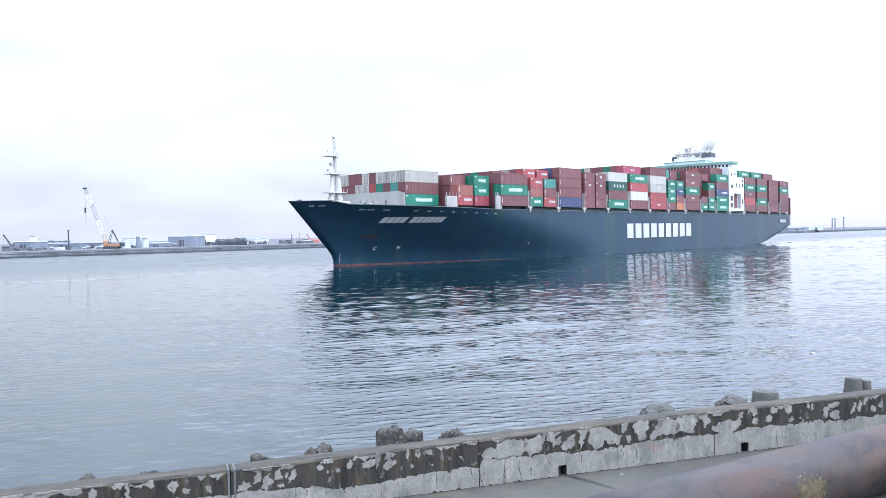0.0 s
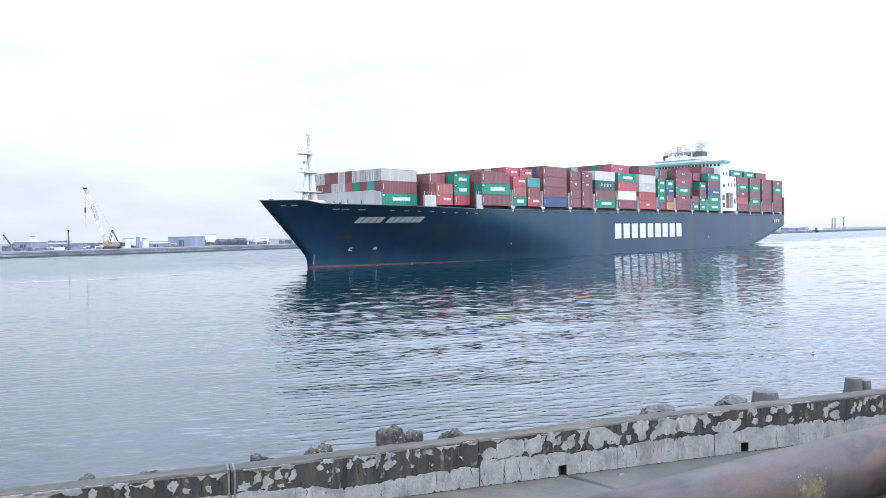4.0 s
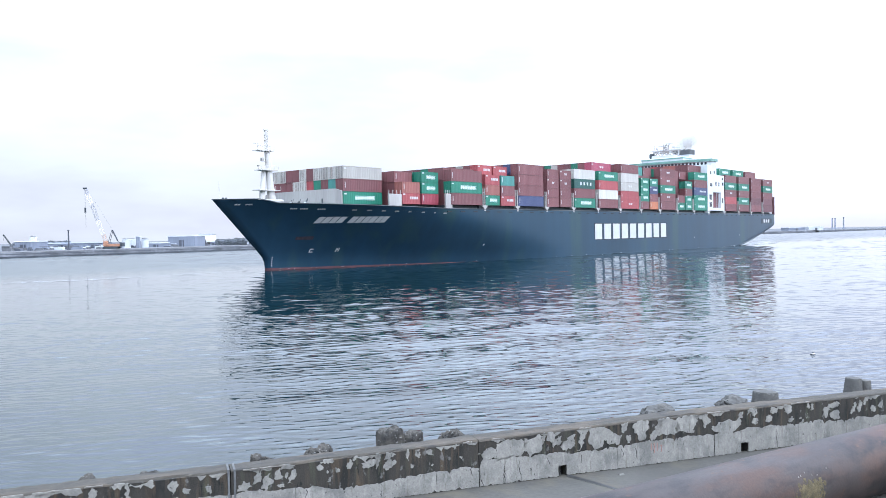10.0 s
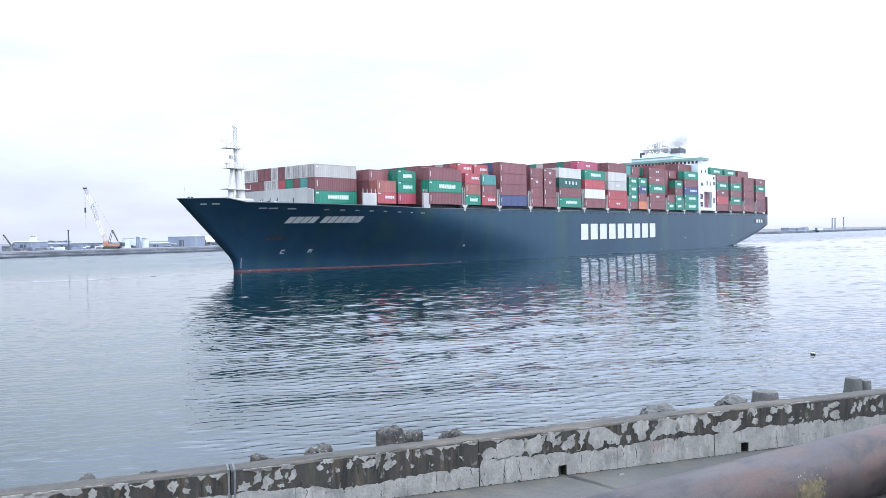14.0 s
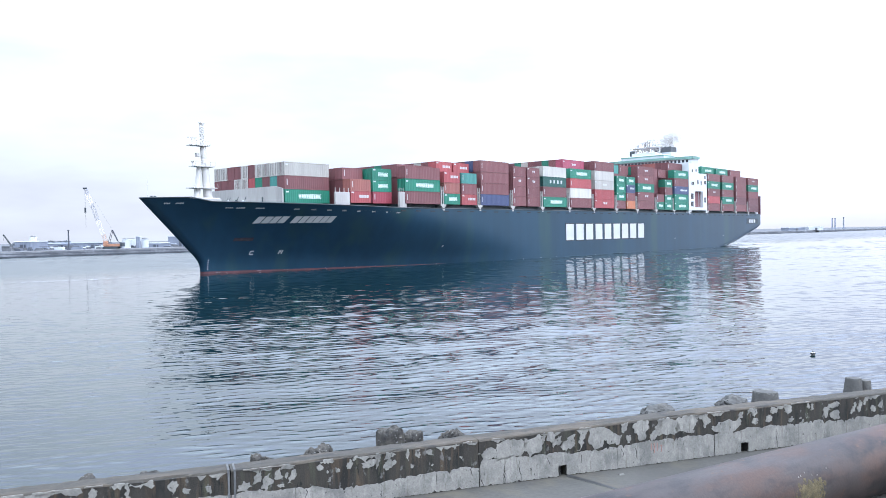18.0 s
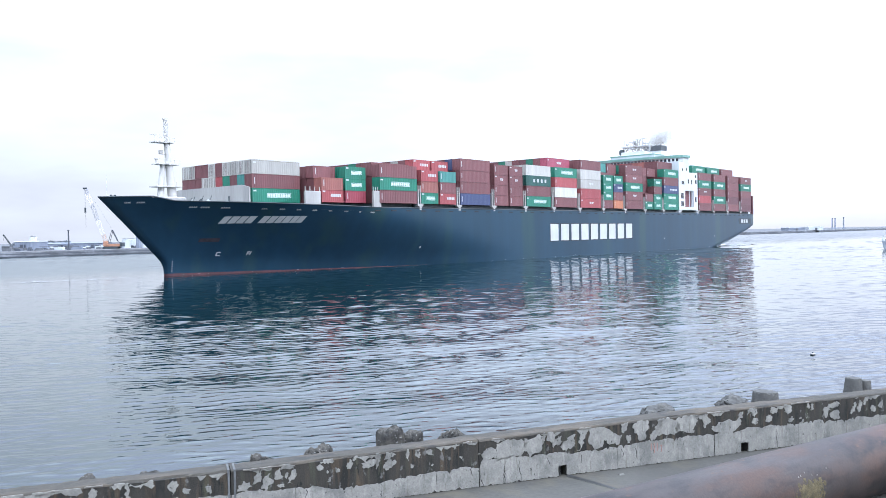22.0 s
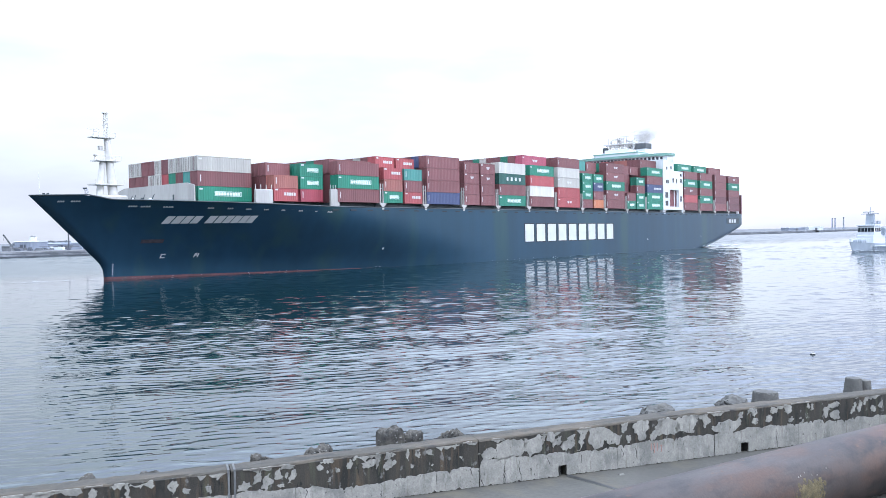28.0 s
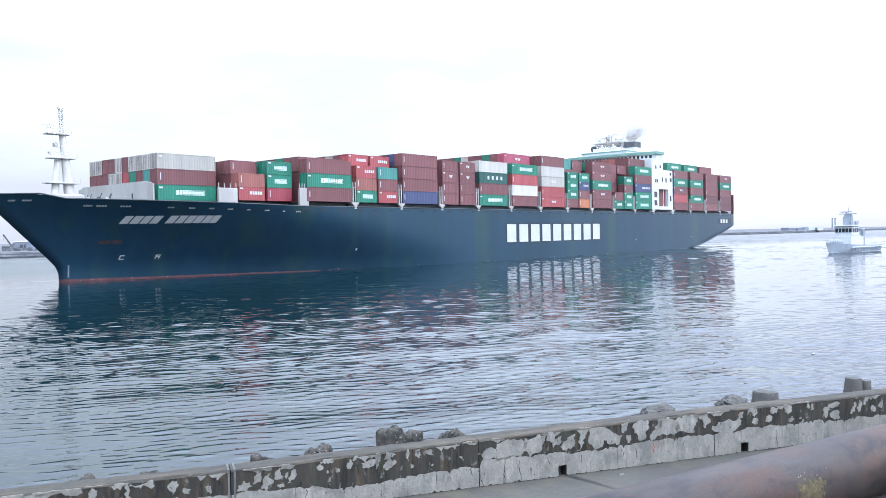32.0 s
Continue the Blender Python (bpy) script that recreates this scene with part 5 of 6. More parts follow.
for z0, z1, m, words in ((1.65, 1.95, M_WEED, "dark ledge along the revetment"), (2.72, 3.08, M_KERB, "pale kerb on the edge of the quay")):
    g = Geo()
    for z in (z0, z1):
        f = (z - 0.9) / 2.12
        g.v += [(x - 0.4 - f + 0.12, y + 0.3 + 0.7 * f - 0.12, z) for x, y in EDGE]
    g.v += [(x - 2.0, y + 1.4, z1) for x, y in EDGE]
    g.f += [(r * n + i, r * n + i + 1, r * n + n + i + 1, r * n + n + i) for r in (0, 1) for i in range(n - 1)]
    part("quay_ledge", g, m, bank_wall, words)
tagged(bank_wall, "dark stone revetment of the far bank", "revetment", kind="structure")


def bearing(x):
    return (x - 784) / 1442.65


def shed(x0, x1, depth, height, deep, material, label, name="shed", roof=0.0):
    a, b = bearing(x0) * depth, bearing(x1) * depth
    ob = tagged(new(name), label, "building")
    ob.matrix_world = pose(a, depth, BANK_Z)
    L = b - a
    part("wall", Geo().box(0, L, 0, deep, -0.3, height), material, ob)
    if roof:
        part("roof", Geo().prism([(-0.4, height), (deep / 2, height + roof), (deep + 0.4, height)], "x", -0.4, L + 0.4), M_SHED, ob)
    else:
        part("roof", Geo().block(-0.3, L + 0.3, -0.3, deep + 0.3, height, height + 0.5, 0.1), M_TANK, ob, "pale roof edge")
    k = max(2, int(L / 6))
    for i in range(k):
        part("pilaster", Geo().box(L * i / k + 0.2, L * i / k + 0.7, -0.15, 0.1, -0.3, height - 0.1), material, ob)
    for i in range(max(1, k // 3)):
        x = L * (i + 0.5) / max(1, k // 3)
        part("door", Geo().box(x - 1.6, x + 1.6, -0.12, 0.1, -0.2, min(4.0, height * 0.7)), M_POST if depth < 900 else M_QUAY, ob)
    return ob


shed(27, 54, 455, 4.6, 20, M_SHED, "dark grey low shed on the far bank")
shed(66, 150, 520, 3.2, 18, M_SHED, "long low grey shed on the far bank", roof=0.7)
shed(150, 182, 520, 3.2, 15, M_SHED, "low grey store on the far bank", roof=0.5)
shed(252, 300, 500, 2.2, 15, M_SHED, "low flat grey shed on the far bank")
shed(298, 345, 500, 6.1, 22, M_SHED, "square grey warehouse with a pale roof on the far bank")
shed(351, 372, 560, 7.2, 15, M_CREAM, "cream upper deckhouse building on the far bank", roof=0.8)
shed(366, 392, 560, 2.3, 14, M_SHED, "small grey shed on the far bank")
shed(437, 452, 560, 3.8, 12, M_TANK, "small pale building on the far bank")
shed(458, 471, 600, 3.9, 10, M_TANK, "small pale hut on the far bank")
shed(1396, 1426, 1120, 4.0, 25, M_SHED, "low hazy building on the distant bank")
shed(1432, 1458, 1120, 4.6, 25, M_TANK, "pale low hazy building on the distant bank")


def tank(x, depth, r, hgt, label):
    ob = tagged(new("storage_tank"), label, "tank", "tanks on the far bank")
    ob.matrix_world = pose(bearing(x) * depth, depth, BANK_Z)
    part("tank_shell", Geo().lathe([(r, -0.2), (r, hgt)], 24), M_TANK, ob, smooth=True)
    part("tank_roof", Geo().lathe([(r + 0.1, hgt), (r * 0.7, hgt + r * 0.35), (r * 0.25, hgt + r * 0.5), (0.05, hgt + r * 0.52)], 24), M_TANK, ob, smooth=True)
    part("tank_rail", Geo().lathe([(r + 0.06, hgt + 0.9), (r + 0.12, hgt + 0.95), (r + 0.06, hgt + 1.0), (r, hgt + 0.95)], 24), M_GREYSTEEL, ob)


tank(59.5, 470, 2.0, 7.2, "small white storage tank on the far bank")
tank(224, 470, 2.4, 4.6, "white domed tank on the far bank")
tank(234, 478, 2.2, 4.6, "white domed tank on the far bank")
tank(257, 478, 2.0, 4.8, "white domed tank on the far bank")
ob = tagged(new("silo"), "grey square silo tower on the far bank", "silo")
ob.matrix_world = pose(bearing(245) * 470, 470, BANK_Z)
part("shaft", Geo().block(-1.0, 1.0, -1.0, 1.0, -0.2, 6.4, 0.1), M_SHED, ob)
part("cap", Geo().block(-1.15, 1.15, -1.15, 1.15, 6.4, 6.7, 0.05), M_TANK, ob)


def pole(x, depth, hgt, r, label, name="pole", material=None):
    ob = tagged(new(name), label, "pole" if name == "pole" else "chimney")
    ob.matrix_world = pose(bearing(x) * depth, depth, BANK_Z)
    material = material or M_POST
    part("shaft", Geo().tube((0, 0, -0.3), (0, 0, hgt), r, r * 0.75, 10), material, ob, smooth=True)
    part("head", Geo().tube((0, 0, hgt - 0.5), (0, 0, hgt), r * 1.25, r * 1.25, 10), material, ob)
    part("base", Geo().block(-2 * r, 2 * r, -2 * r, 2 * r, -0.3, 0.8, 0.1), material, ob)


pole(122, 432, 10.6, 0.42, "dark steel post on the far bank")
pole(517, 620, 6.5, 0.35, "thin post on the far bank")
pole(530, 640, 8.5, 0.18, "thin leaning mast on the far bank")
for x in (1473.5, 1478.5):
    pole(x, 1500, 20.0, 1.3, "tall hazy chimney on the distant bank", "chimney", M_SHED)
pole(1493.5, 1500, 21.5, 1.3, "tall hazy chimney on the distant bank", "chimney", M_SHED)


def crane():
    """Crawler crane with a raised lattice boom, hook rope and gantry."""
    D = 440.0
    ob = tagged(new("crawler_crane"), "cream and orange crawler crane with raised lattice boom", "crane")
    k = D / 1442.65
    x0 = bearing(198) * D
    ob.matrix_world = pose(x0, D, BANK_Z)
    px = lambda x, y: ((x - 198) * k, (441.0 - y) * k)
    tipx, tipz = px(154, 333)
    footx, footz = px(190, 433)
    for y in (-2.2, 2.2):
        part("crawler_track", Geo().prism([(-4, 0.4), (-3.4, 0), (3.4, 0), (4, 0.4), (4, 0.9), (3.4, 1.3), (-3.4, 1.3), (-4, 0.9)], "y", y - 0.5, y + 0.5), M_DARKSTEEL, ob)
    part("cab_deck", Geo().block(-3.4, 5.2, -1.9, 1.9, 1.3, 2.7, 0.15), M_CRANERED, ob, "orange machinery house")
    part("cab", Geo().block(-3.6, -1.4, -2.3, -1.0, 1.5, 4.2, 0.15), M_CRANERED, ob)
    part("counterweight", Geo().block(5.0, 6.4, -1.9, 1.9, 1.2, 3.4, 0.15), M_DARKSTEEL, ob)
    a, b = Vector((footx, 0, footz)), Vector((tipx, 0, tipz))
    cuts = [0, 0.17, 0.42, 0.72, 0.90, 1.0]
    for i, (s, e) in enumerate(zip(cuts[:-1], cuts[1:])):
        dark = i in (2, 4)
        part("boom_section", lattice(Geo(), a.lerp(b, s), a.lerp(b, e), 1.55 if i < 4 else 1.1, 4, 0.06), M_SHED if dark else (M_CRANERED if i == 0 else M_CRANE), ob, "grey boom section" if dark else "")
    part("boom_head", Geo().box(tipx - 1.2, tipx + 0.9, -0.4, 0.4, tipz - 0.5, tipz + 0.4), M_DARKSTEEL, ob)
    part("hoist_rope", Geo().tube((tipx - 0.3, 0, tipz - 0.6), (tipx - 0.1, 0, px(0, 402)[1]), 0.06, seg=5), M_DARKSTEEL, ob)
    part("hook_block", Geo().box(tipx - 0.65, tipx + 0.1, -0.3, 0.3, px(0, 376)[1], px(0, 367)[1]), M_DARKSTEEL, ob)
    gx, gz = px(200, 408)
    part("gantry", Geo().tube((gx, -0.8, gz), (-1.5, -1.2, 3.0), 0.16).tube((gx, 0.8, gz), (-1.5, 1.2, 3.0), 0.16).tube((gx, 0, gz), (px(209, 0)[0], 0, px(0, 427)[1]), 0.4)
         .tube((px(209, 0)[0], 0, px(0, 427)[1]), (4.5, 0, 3.0), 0.14), M_POST, ob, "dark steel gantry frame")
    part("pendant_rope", Geo().tube((gx, -0.4, gz), (tipx + 1.0, -0.4, tipz), 0.018, seg=4).tube((gx, 0.4, gz), (tipx + 1.0, 0.4, tipz), 0.018, seg=4), M_SHED, ob)


crane()
ob = tagged(new("derrick"), "small grey slewing derrick on the far bank", "crane")
ob.matrix_world = pose(bearing(24) * 470, 470, BANK_Z)
part("jib", lattice(Geo(), (-0.3, 0, 1.5), (-5.6, 0, 9.2), 0.5, 6, 0.1), M_DARKSTEEL, ob)
part("base", Geo().block(-1.6, 1.6, -1.4, 1.4, -0.2, 2.2, 0.1), M_SHED, ob)
part("rope", Geo().tube((-5.6, 0, 9.2), (-5.6, 0, 5.5), 0.04, seg=4), M_DARKSTEEL, ob)
ob = tagged(new("barge_crane"), "small red crane hull moored at the far bank", "crane")
ob.matrix_world = pose(bearing(553) * 600, 600, BANK_Z)
part("body", Geo().block(-3, 5, -2, 2, -0.2, 2.6, 0.2), mat("faded_red_paint", (0.42, 0.15, 0.12), 0.6), ob)
part("jib", lattice(Geo(), (-1, 0, 2), (-4.0, 0, 6.5), 0.5, 5, 0.1), CON["red"], ob)


# low berms, parked goods and stored pipes along the quay
def clutter():
    rng = random.Random(21)
    mats = [M_SHED, M_QUAY, M_QUAY, M_BANK, M_TANK, M_BANK]
    for i in range(44):
        x = rng.uniform(-5, 555)
        t = x / 560
        D = 400 + 175 * t + rng.uniform(4, 50)
        w, hgt = rng.uniform(2, 9), rng.uniform(0.7, 2.2)
        ob = tagged(new("stored_goods"), "low heap of stored goods on the far quay", "goods", "goods along the far quay")
        ob.matrix_world = pose(bearing(x) * D, D, BANK_Z)
        m = rng.choice(mats)
        part("stack", Geo().block(-w / 2, w / 2, -1.5, 1.5, -0.2, hgt, 0.2), m, ob)
        part("cover", Geo().block(-w / 2 - 0.1, w * rng.uniform(0.0, 0.4), -1.6, 1.6, hgt - 0.02, hgt + rng.uniform(0.2, 0.8), 0.15), rng.choice(mats), ob)


clutter()


def quay_edge_goods():
    """Dark odds and ends close to the edge of the far quay: skips, timber and covered heaps."""
    rng = random.Random(77)
    for i in range(46):
        x = rng.uniform(-8, 330) if i % 4 else rng.uniform(330, 560)
        D = 398 + 178 * x / 560 + rng.uniform(2, 9)
        w, hgt = rng.uniform(1.5, 7.0), rng.uniform(0.5, 1.7)
        ob = tagged(new("stored_goods"), "dark covered heap near the edge of the far quay", "goods", "goods along the far quay")
        ob.matrix_world = pose(bearing(x) * D, D, BANK_Z, 0, 0, rng.uniform(-20, 20))
        lean = rng.uniform(0.1, 0.5)
        part("stack", Geo().prism([(-w / 2, -0.2), (w / 2, -0.2), (w * (0.5 - lean * 0.4), hgt * rng.uniform(0.6, 1)), (-w * (0.5 - lean * 0.5), hgt)], "y", -1.2, 1.2), rng.choice((M_POST, M_QUAY, M_SHED, M_BANK, M_POST)), ob)
        part("cover", Geo().block(-w * 0.28, w * 0.2, -1.0, 1.0, hgt * 0.6, hgt + rng.uniform(0.05, 0.4), 0.1), rng.choice((M_SHED, M_TANK, M_QUAY)), ob)


quay_edge_goods()


def quay_bollards():
    rng = random.Random(5)
    for i in range(9):
        x = 20 + 56 * i + rng.uniform(-8, 8)
        D = 405 + 175 * x / 560
        ob = tagged(new("bollard"), "dark mooring bollard on the edge of the far quay", "bollard", "bollards along the far quay")
        ob.matrix_world = pose(bearing(x) * D, D, BANK_Z)
        part("base", Geo().block(-0.5, 0.5, -0.5, 0.5, -0.1, 0.2, 0.05), M_POST, ob)
        part("head", Geo().lathe([(0.3, 0.2), (0.26, 0.8), (0.45, 1.0), (0.42, 1.25), (0.1, 1.35)], 10), M_POST, ob, smooth=True)


quay_bollards()


def tree(x, depth, hgt, seed):
    rng = random.Random(seed)
    ob = tagged(new("tree"), "rounded tree on the far bank with haze mixed into its leaf colour", "tree", "trees on the far bank")
    ob.matrix_world = pose(bearing(x) * depth, depth, BANK_Z)
    g = Geo().tube((0, 0, -0.3), (0.1, 0, hgt * 0.45), 0.28, 0.18, 7)
    for i in range(5):
        a = i * 1.26 + rng.random()
        g.tube((0.1, 0, hgt * rng.uniform(0.3, 0.45)), (math.cos(a) * hgt * 0.25, math.sin(a) * hgt * 0.25, hgt * rng.uniform(0.6, 0.8)), 0.14, 0.05, 5)
    part("trunk", g, M_BARK, ob)
    g = Geo()
    for k in range(700):
        u, v, w = rng.gauss(0, 1), rng.gauss(0, 1), rng.gauss(0, 1)
        q = (rng.random() ** 0.4) / math.sqrt(u * u + v * v + w * w)
        c = Vector((u * q * hgt * 0.42, v * q * hgt * 0.42, hgt * 0.52 + w * q * hgt * 0.46))
        e1 = Vector((rng.gauss(0, 1), rng.gauss(0, 1), rng.gauss(0, 1))).normalized() * rng.uniform(0.25, 0.5)
        e2 = e1.cross(Vector((rng.gauss(0, 1), rng.gauss(0, 1), rng.gauss(0, 1)))).normalized() * rng.uniform(0.2, 0.4)
        g.add([c - e1, c + e2, c + e1, c - e2], [(0, 1, 2, 3)])
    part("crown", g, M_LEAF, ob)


rng = random.Random(31)
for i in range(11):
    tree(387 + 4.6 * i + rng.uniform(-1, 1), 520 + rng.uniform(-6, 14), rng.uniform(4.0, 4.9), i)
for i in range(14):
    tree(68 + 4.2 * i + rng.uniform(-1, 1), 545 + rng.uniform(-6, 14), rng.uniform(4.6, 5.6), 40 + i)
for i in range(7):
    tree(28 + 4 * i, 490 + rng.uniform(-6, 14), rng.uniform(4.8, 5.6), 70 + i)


# ---- the launch that follows ----
M_LAUNCH = mat("launch_pale_paint", (0.24, 0.27, 0.305), 0.5, var=0.1, scale=0.5, dirt=(0.35, 0.33, 0.32), dirt_amount=0.04, streak=True)
M_LAUNCHDARK = mat("launch_grey_paint", (0.22, 0.25, 0.285), 0.6, var=0.2, scale=0.5)


def launch():
    """Work boat, x runs aft from the bow, y to starboard."""
    ob = tagged(new("pilot_launch"), "pale grey work boat with wheelhouse and mast under way", "boat")
    L, B = 26.0, 3.1
    g = Geo()
    st = [i / 20 for i in range(21)]
    rows = [(-0.8, 0.75), (0.0, 0.86), (1.0, 0.96), (1.9, 1.0)]
    for side in (-1, 1):
        base = len(g.v)
        for u in st:
            sheer = 1.0 + 0.75 * (1 - u) ** 2.2
            for z, k in rows:
                hb = B * k * (1 - (1 - min(u / 0.42, 1)) ** 1.9)
                x = u * L + (1 - u) * (1.9 - z) * 0.8
                g.v.append((x, side * hb, z if z <= 0 else z * (0.75 + 0.25 * sheer) * (1 + 0.25 * (1 - u) ** 2)))
        for i in range(20):
            for j in range(3):
                a = base + i * 4 + j
                g.f.append((a, a + 1, a + 5, a + 4))
    e = 80
    for j in range(3):
        g.f.append((e + j, e + j + 1, 84 + e + j + 1, 84 + e + j))
    for i in range(20):
        g.f.append((i * 4 + 3, i * 4 + 7, 84 + i * 4 + 7, 84 + i * 4 + 3))
    part("hull", g, M_LAUNCH, ob, "pale grey hull", True)
    part("rubbing_strake", Geo().box(8, 25.8, -3.25, -2.95, 1.35, 1.6).box(8, 25.8, 2.95, 3.25, 1.35, 1.6), M_TANK, ob)
    for i in range(11):
        x = 8.4 + i * 1.6
        for y in (-3.2, 3.2):
            part("fender", Geo().tube((x, y, 0.75), (x, y, 1.4), 0.26, seg=8), M_LAUNCHDARK, ob)
    part("foredeck_winch", Geo().block(4.5, 7.0, -1.2, 1.2, 1.9, 3.4, 0.3), M_LAUNCHDARK, ob)
    house = part("deckhouse", Geo().block(7.2, 14.5, -2.3, 2.3, 1.8, 4.6, 0.15), M_TANK, ob)
    bridge = part("wheelhouse", Geo().block(7.8, 11.8, -2.3, 2.3, 4.6, 7.2, 0.2), M_TANK, ob, "pale wheelhouse with dark windows")
    for i in range(5):
        y = -1.84 + 0.92 * i
        part("window", Geo().box(7.74, 7.9, y - 0.37, y + 0.37, 5.5, 6.6), M_GLASS, bridge)
    for i in range(3):
        for s in (-2.32, 2.32):
            part("window", Geo().box(8.2 + i * 1.2, 9.1 + i * 1.2, s - 0.05, s + 0.05, 5.5, 6.6), M_GLASS, bridge)
    part("wheelhouse_roof", Geo().block(7.4, 12.2, -2.6, 2.6, 7.2, 7.5, 0.1), M_TANK, bridge)
    mast = part("mast", Geo().prism([(9.6, 7.5), (11.6, 7.5), (11.0, 10.6), (10.2, 10.6)], "y", -1.0, 1.0), M_LAUNCH, ob)
    part("mast_pole", Geo().tube((10.6, 0, 10.6), (10.7, 0, 12.6), 0.14, 0.07), M_LAUNCH, mast)
    part("cross_arm", Geo().box(10.3, 10.7, -2.4, 2.4, 10.5, 10.7), M_LAUNCHDARK, mast)
    part("radar_scanner", Geo().box(9.4, 9.7, -1.5, 1.5, 11.0, 11.25).tube((9.6, 0, 10.4), (9.6, 0, 11.0), 0.12), M_LAUNCH, mast)
    for y in (-2.3, 2.3):
        part("funnel", Geo().block(13.2, 14.6, y - 0.45, y + 0.45, 4.5, 6.6, 0.15), M_LAUNCHDARK, ob, "grey side funnel")
    part("aft_winch", Geo().block(16.2, 18.6, -1.3, 1.3, 1.7, 3.8, 0.3), M_LAUNCHDARK, ob)
    g = Geo()
    for i in range(10):
        for s in (-2.7, 2.7):
            g.tube((14.8 + i * 0.8, s, 1.7), (14.8 + i * 0.8, s, 2.7), 0.04, seg=5)
    for s in (-2.7, 2.7):
        g.tube((14.8, s, 2.7), (22.6, s, 2.7), 0.05, seg=5)
    part("rail", g, M_TANK, ob)
    part("stern_post", Geo().tube((21.8, 0, 1.6), (21.8, 0, 4.2), 0.2), M_LAUNCHDARK, ob)
    part("whip_antenna", Geo().tube((7.7, -2.1, 7.4), (7.7, -2.1, 10.0), 0.1), M_LAUNCHDARK, bridge)
    part("horn", Geo().tube((11.8, -2.1, 7.4), (11.8, -2.1, 8.6), 0.16), M_LAUNCHDARK, bridge)
    for x, h in ((8.2, 0.9), (9.2, 0.6), (11.4, 1.1)):
        part("search_lamp", Geo().block(x - 0.25, x + 0.25, -1.9, -1.4, 7.45, 7.5 + h, 0.1), M_LAUNCHDARK, bridge)
    g = Geo()
    for i in range(8):
        x = 1.6 + 0.75 * i
        for s in (-1, 1):
            y = s * 2.9 * (1 - (1 - min((x / 26) / 0.42, 1)) ** 1.9)
            g.tube((x, y, 2.6), (x, y, 3.7), 0.05, seg=5)
            y1 = s * 2.9 * (1 - (1 - min(((x + 0.75) / 26) / 0.42, 1)) ** 1.9)
            g.tube((x, y, 3.7), (x + 0.75, y1, 3.65), 0.05, seg=5)
    part("bow_rail", g, M_TANK, ob)
    # the deckhouse stands a little aft of the fore deck
    for o in [o for o in ob.children if o.name.split(".")[0] in ("deckhouse", "wheelhouse", "mast", "funnel")]:
        o.location.x += 2.0
    return ob


boat = launch()
buoy = tagged(new("fishing_float"), "small grey float with a dark band adrift on the water", "float")
part("float_body", Geo().lathe([(0.05, -0.12), (0.11, -0.07), (0.14, 0.0), (0.11, 0.06), (0.05, 0.09)], 14), M_GREYSTEEL, buoy, smooth=True)
part("float_band", Geo().lathe([(0.12, -0.05), (0.146, -0.01), (0.142, 0.015), (0.12, 0.03)], 14), M_BLACK, buoy, "dark band round the float", True)
part("float_cap", Geo().lathe([(0.05, 0.085), (0.045, 0.12), (0.02, 0.13)], 10), M_DARKSTEEL, buoy)


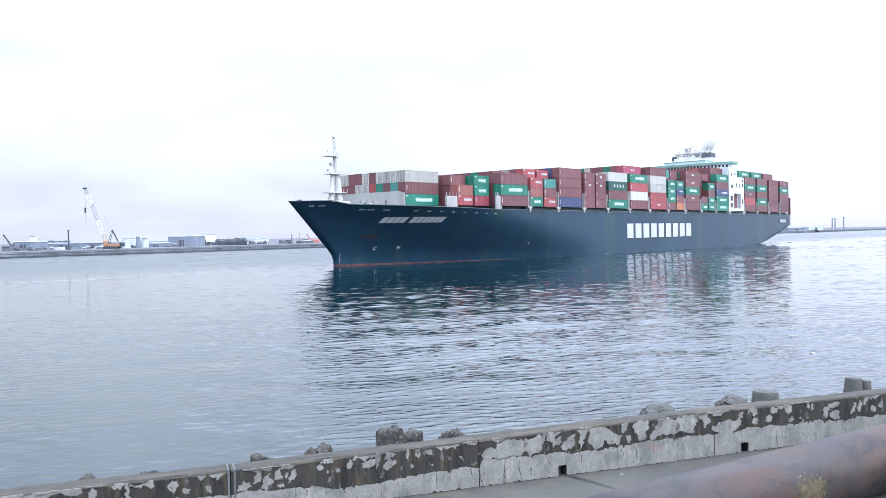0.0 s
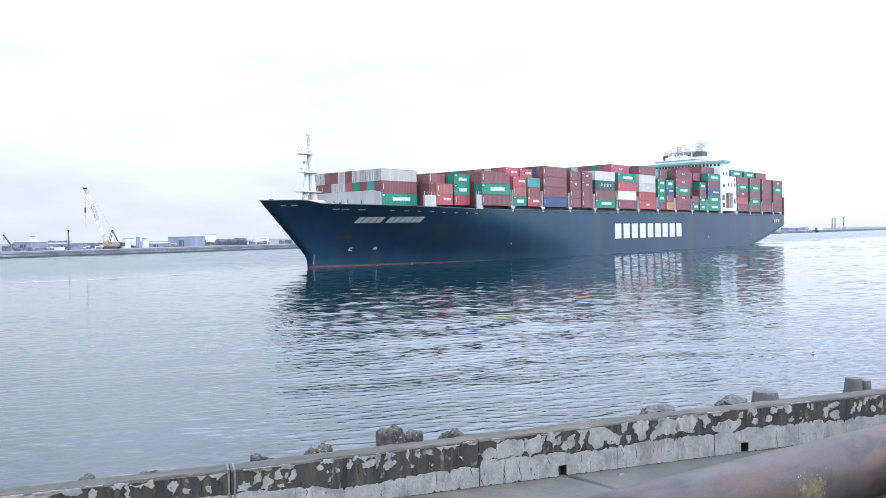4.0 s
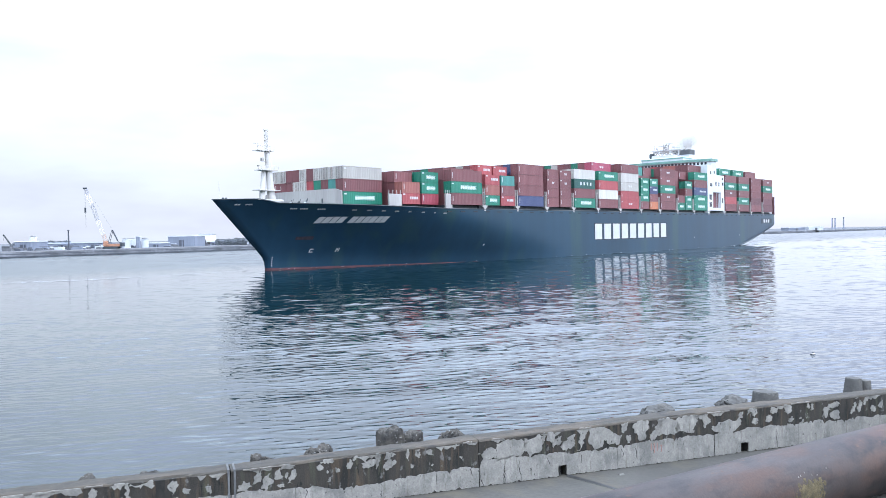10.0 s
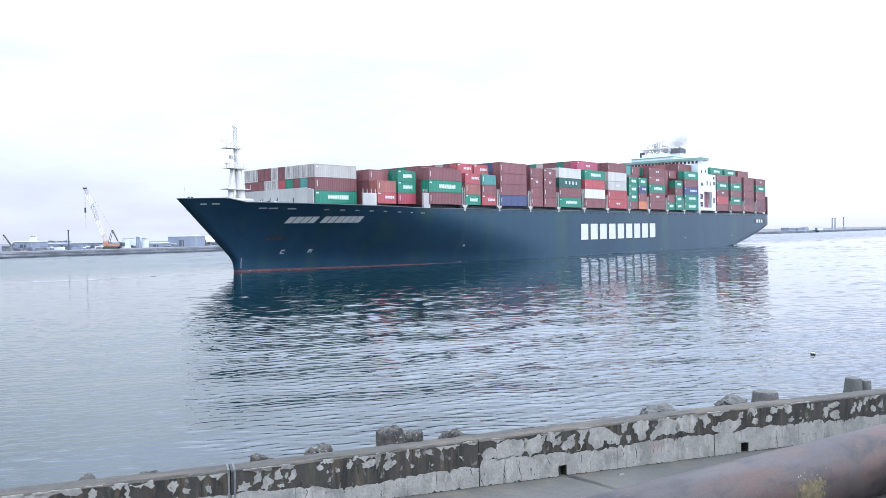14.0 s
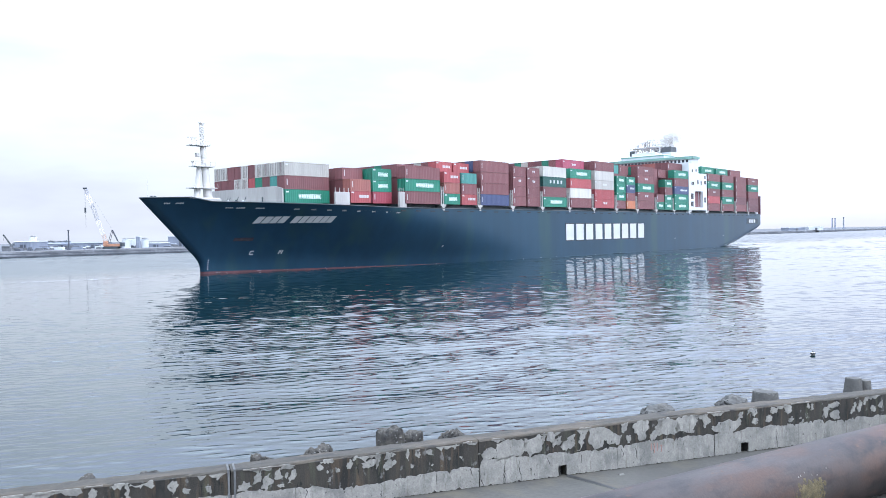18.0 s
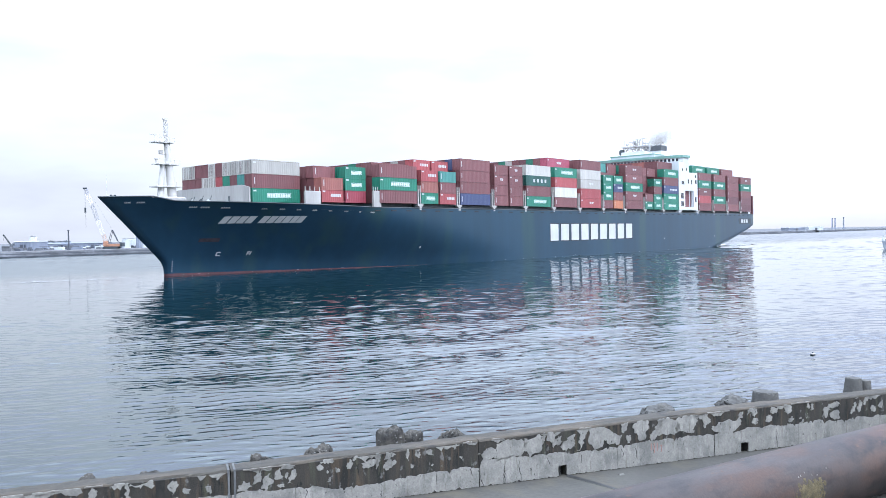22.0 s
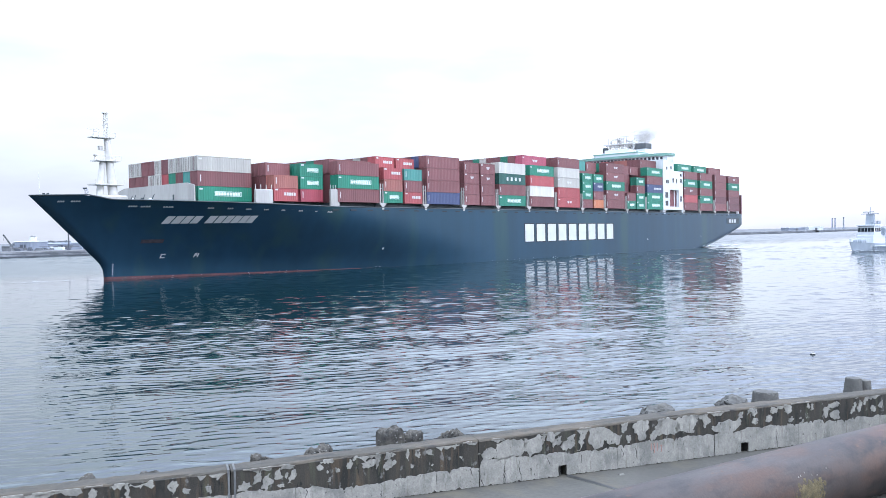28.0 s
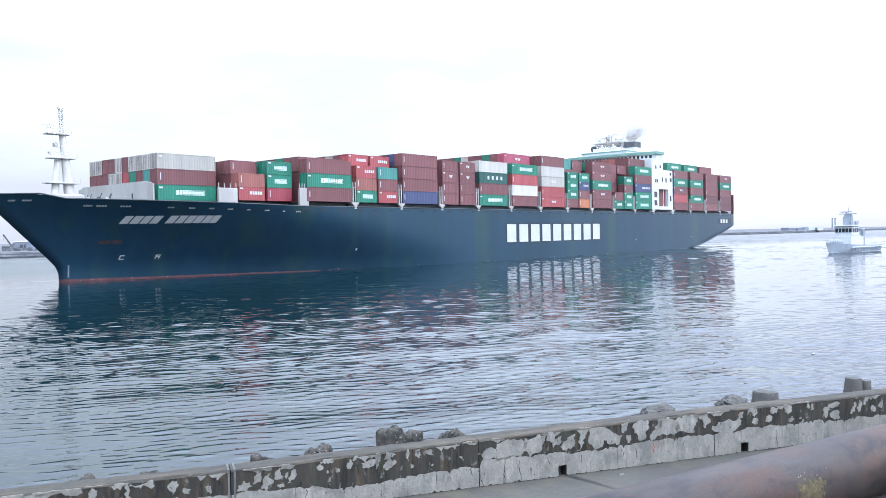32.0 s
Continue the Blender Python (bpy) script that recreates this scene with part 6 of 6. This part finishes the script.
# ---- foam at the ship's stern and along its waterline ----
def foam():
    m = mat("sea_foam", (0.72, 0.76, 0.80), 0.7, var=0.2, scale=0.6, bump=0.5)
    rng = random.Random(8)
    g = Geo()
    spots = [(233 + rng.random() ** 1.4 * 46, -19.6 + rng.uniform(-0.8, 14), rng.uniform(0.8, 3.6)) for i in range(330)]
    spots += [(rng.uniform(2, 230), None, rng.uniform(0.15, 0.5)) for i in range(90)]
    for x, y, w in spots:
        if y is None:
            y = -half_at(x, 0.0) - rng.uniform(0.1, 0.6)
        k = rng.uniform(0.12, 0.3)
        g.add([(x + w * math.cos(t) * rng.uniform(0.7, 1.2), y + w * k * math.sin(t) * rng.uniform(0.7, 1.2), 0.13 + 0.0003 * len(g.f)) for t in (i * 0.785 for i in range(8))], [tuple(range(8))])
    wave = Geo()
    for i in range(70):
        u = rng.random()
        x, s = 0.5 + 25 * u, rng.choice((-1, -1, 1))
        y = s * (0.6 + 3.0 * min(1, u * 2.6) + rng.uniform(0, 0.9) * (0.4 + u))
        w = rng.uniform(0.3, 1.3)
        wave.add([(x + w * math.cos(t), y + w * 0.22 * math.sin(t) * rng.uniform(0.6, 1.2), 0.12 + 0.003 * i) for t in (k * 0.785 for k in range(8))], [tuple(range(8))])
    tagged(part("bow_wave", wave, m, boat, "white foam along the boat's waterline"), kind="stuff")
    ob = tagged(part("wake_foam", g, m), "thin white foam at the ship's waterline and stern", "foam", kind="stuff")
    CARRIED.append((ob, Matrix.Identity(4)))


foam()


SLICKS = [((-78.4, 144.0), (-67.0, 149.7)), ((-67.0, 149.7), (-56.7, 161.9)), ((-56.7, 161.9), (-42.2, 176.7)), ((-82.8, 236.6), (-58.9, 246.8))]


def slick():
    """Thin broken lines of foam that lie still along an old wake off the far bank."""
    rng = random.Random(14)
    g = Geo()
    for a, b in SLICKS:
        a, b = Vector(a), Vector(b)
        L = (b - a).length
        d = (b - a) / L
        u = Vector((-d.y, d.x))
        x = 0.0
        while x < L:
            step = rng.uniform(1.0, 5.0)
            w = rng.uniform(0.08, 0.32)
            k = math.sin(x * 0.11) * 0.7
            p, q = a + d * x + u * k, a + d * min(L, x + step) + u * (k + rng.uniform(-0.2, 0.2))
            mid = (p + q) / 2
            g.add([(*p, 0.09), (*(mid - u * w), 0.09), (*q, 0.09), (*(mid + u * w), 0.09)], [(0, 1, 2, 3)])
            x += step * rng.uniform(0.35, 0.8)
    m = mat("thin_foam", (0.50, 0.54, 0.60), 0.7, var=0.25, scale=0.5)
    tagged(part("foam_line", g, m), "thin pale foam line of an old wake on the water", "foam", kind="stuff")


slick()


# ---- what moves ----
def boat_pose(t):
    u = t - 32.0
    return pose(102.4 - 2.60 * u, 218.0 - 2.03 * u, 0, 0, 0, 38.0)


def motions():
    walk(ship, [(t, ship_pose(t)) for t in SHIP_TIMES])
    for ob, m in CARRIED:
        walk(ob, [(t, ship_pose(t) @ m) for t in SHIP_TIMES])
    walk(boat, [(t, boat_pose(t)) for t in SHIP_TIMES])
    walk(buoy, [(t, pose(20.62, 45.6, 0.02 + 0.03 * math.sin(t * 1.1), 6 * math.sin(t * 0.9), 5 * math.cos(t * 1.3), 0)) for t in range(0, 33)])
    walk(water, [(t, pose(0.06 * (t - 16), -0.2 * (t - 16), 0)) for t in (0, 16, 32)])


motions()
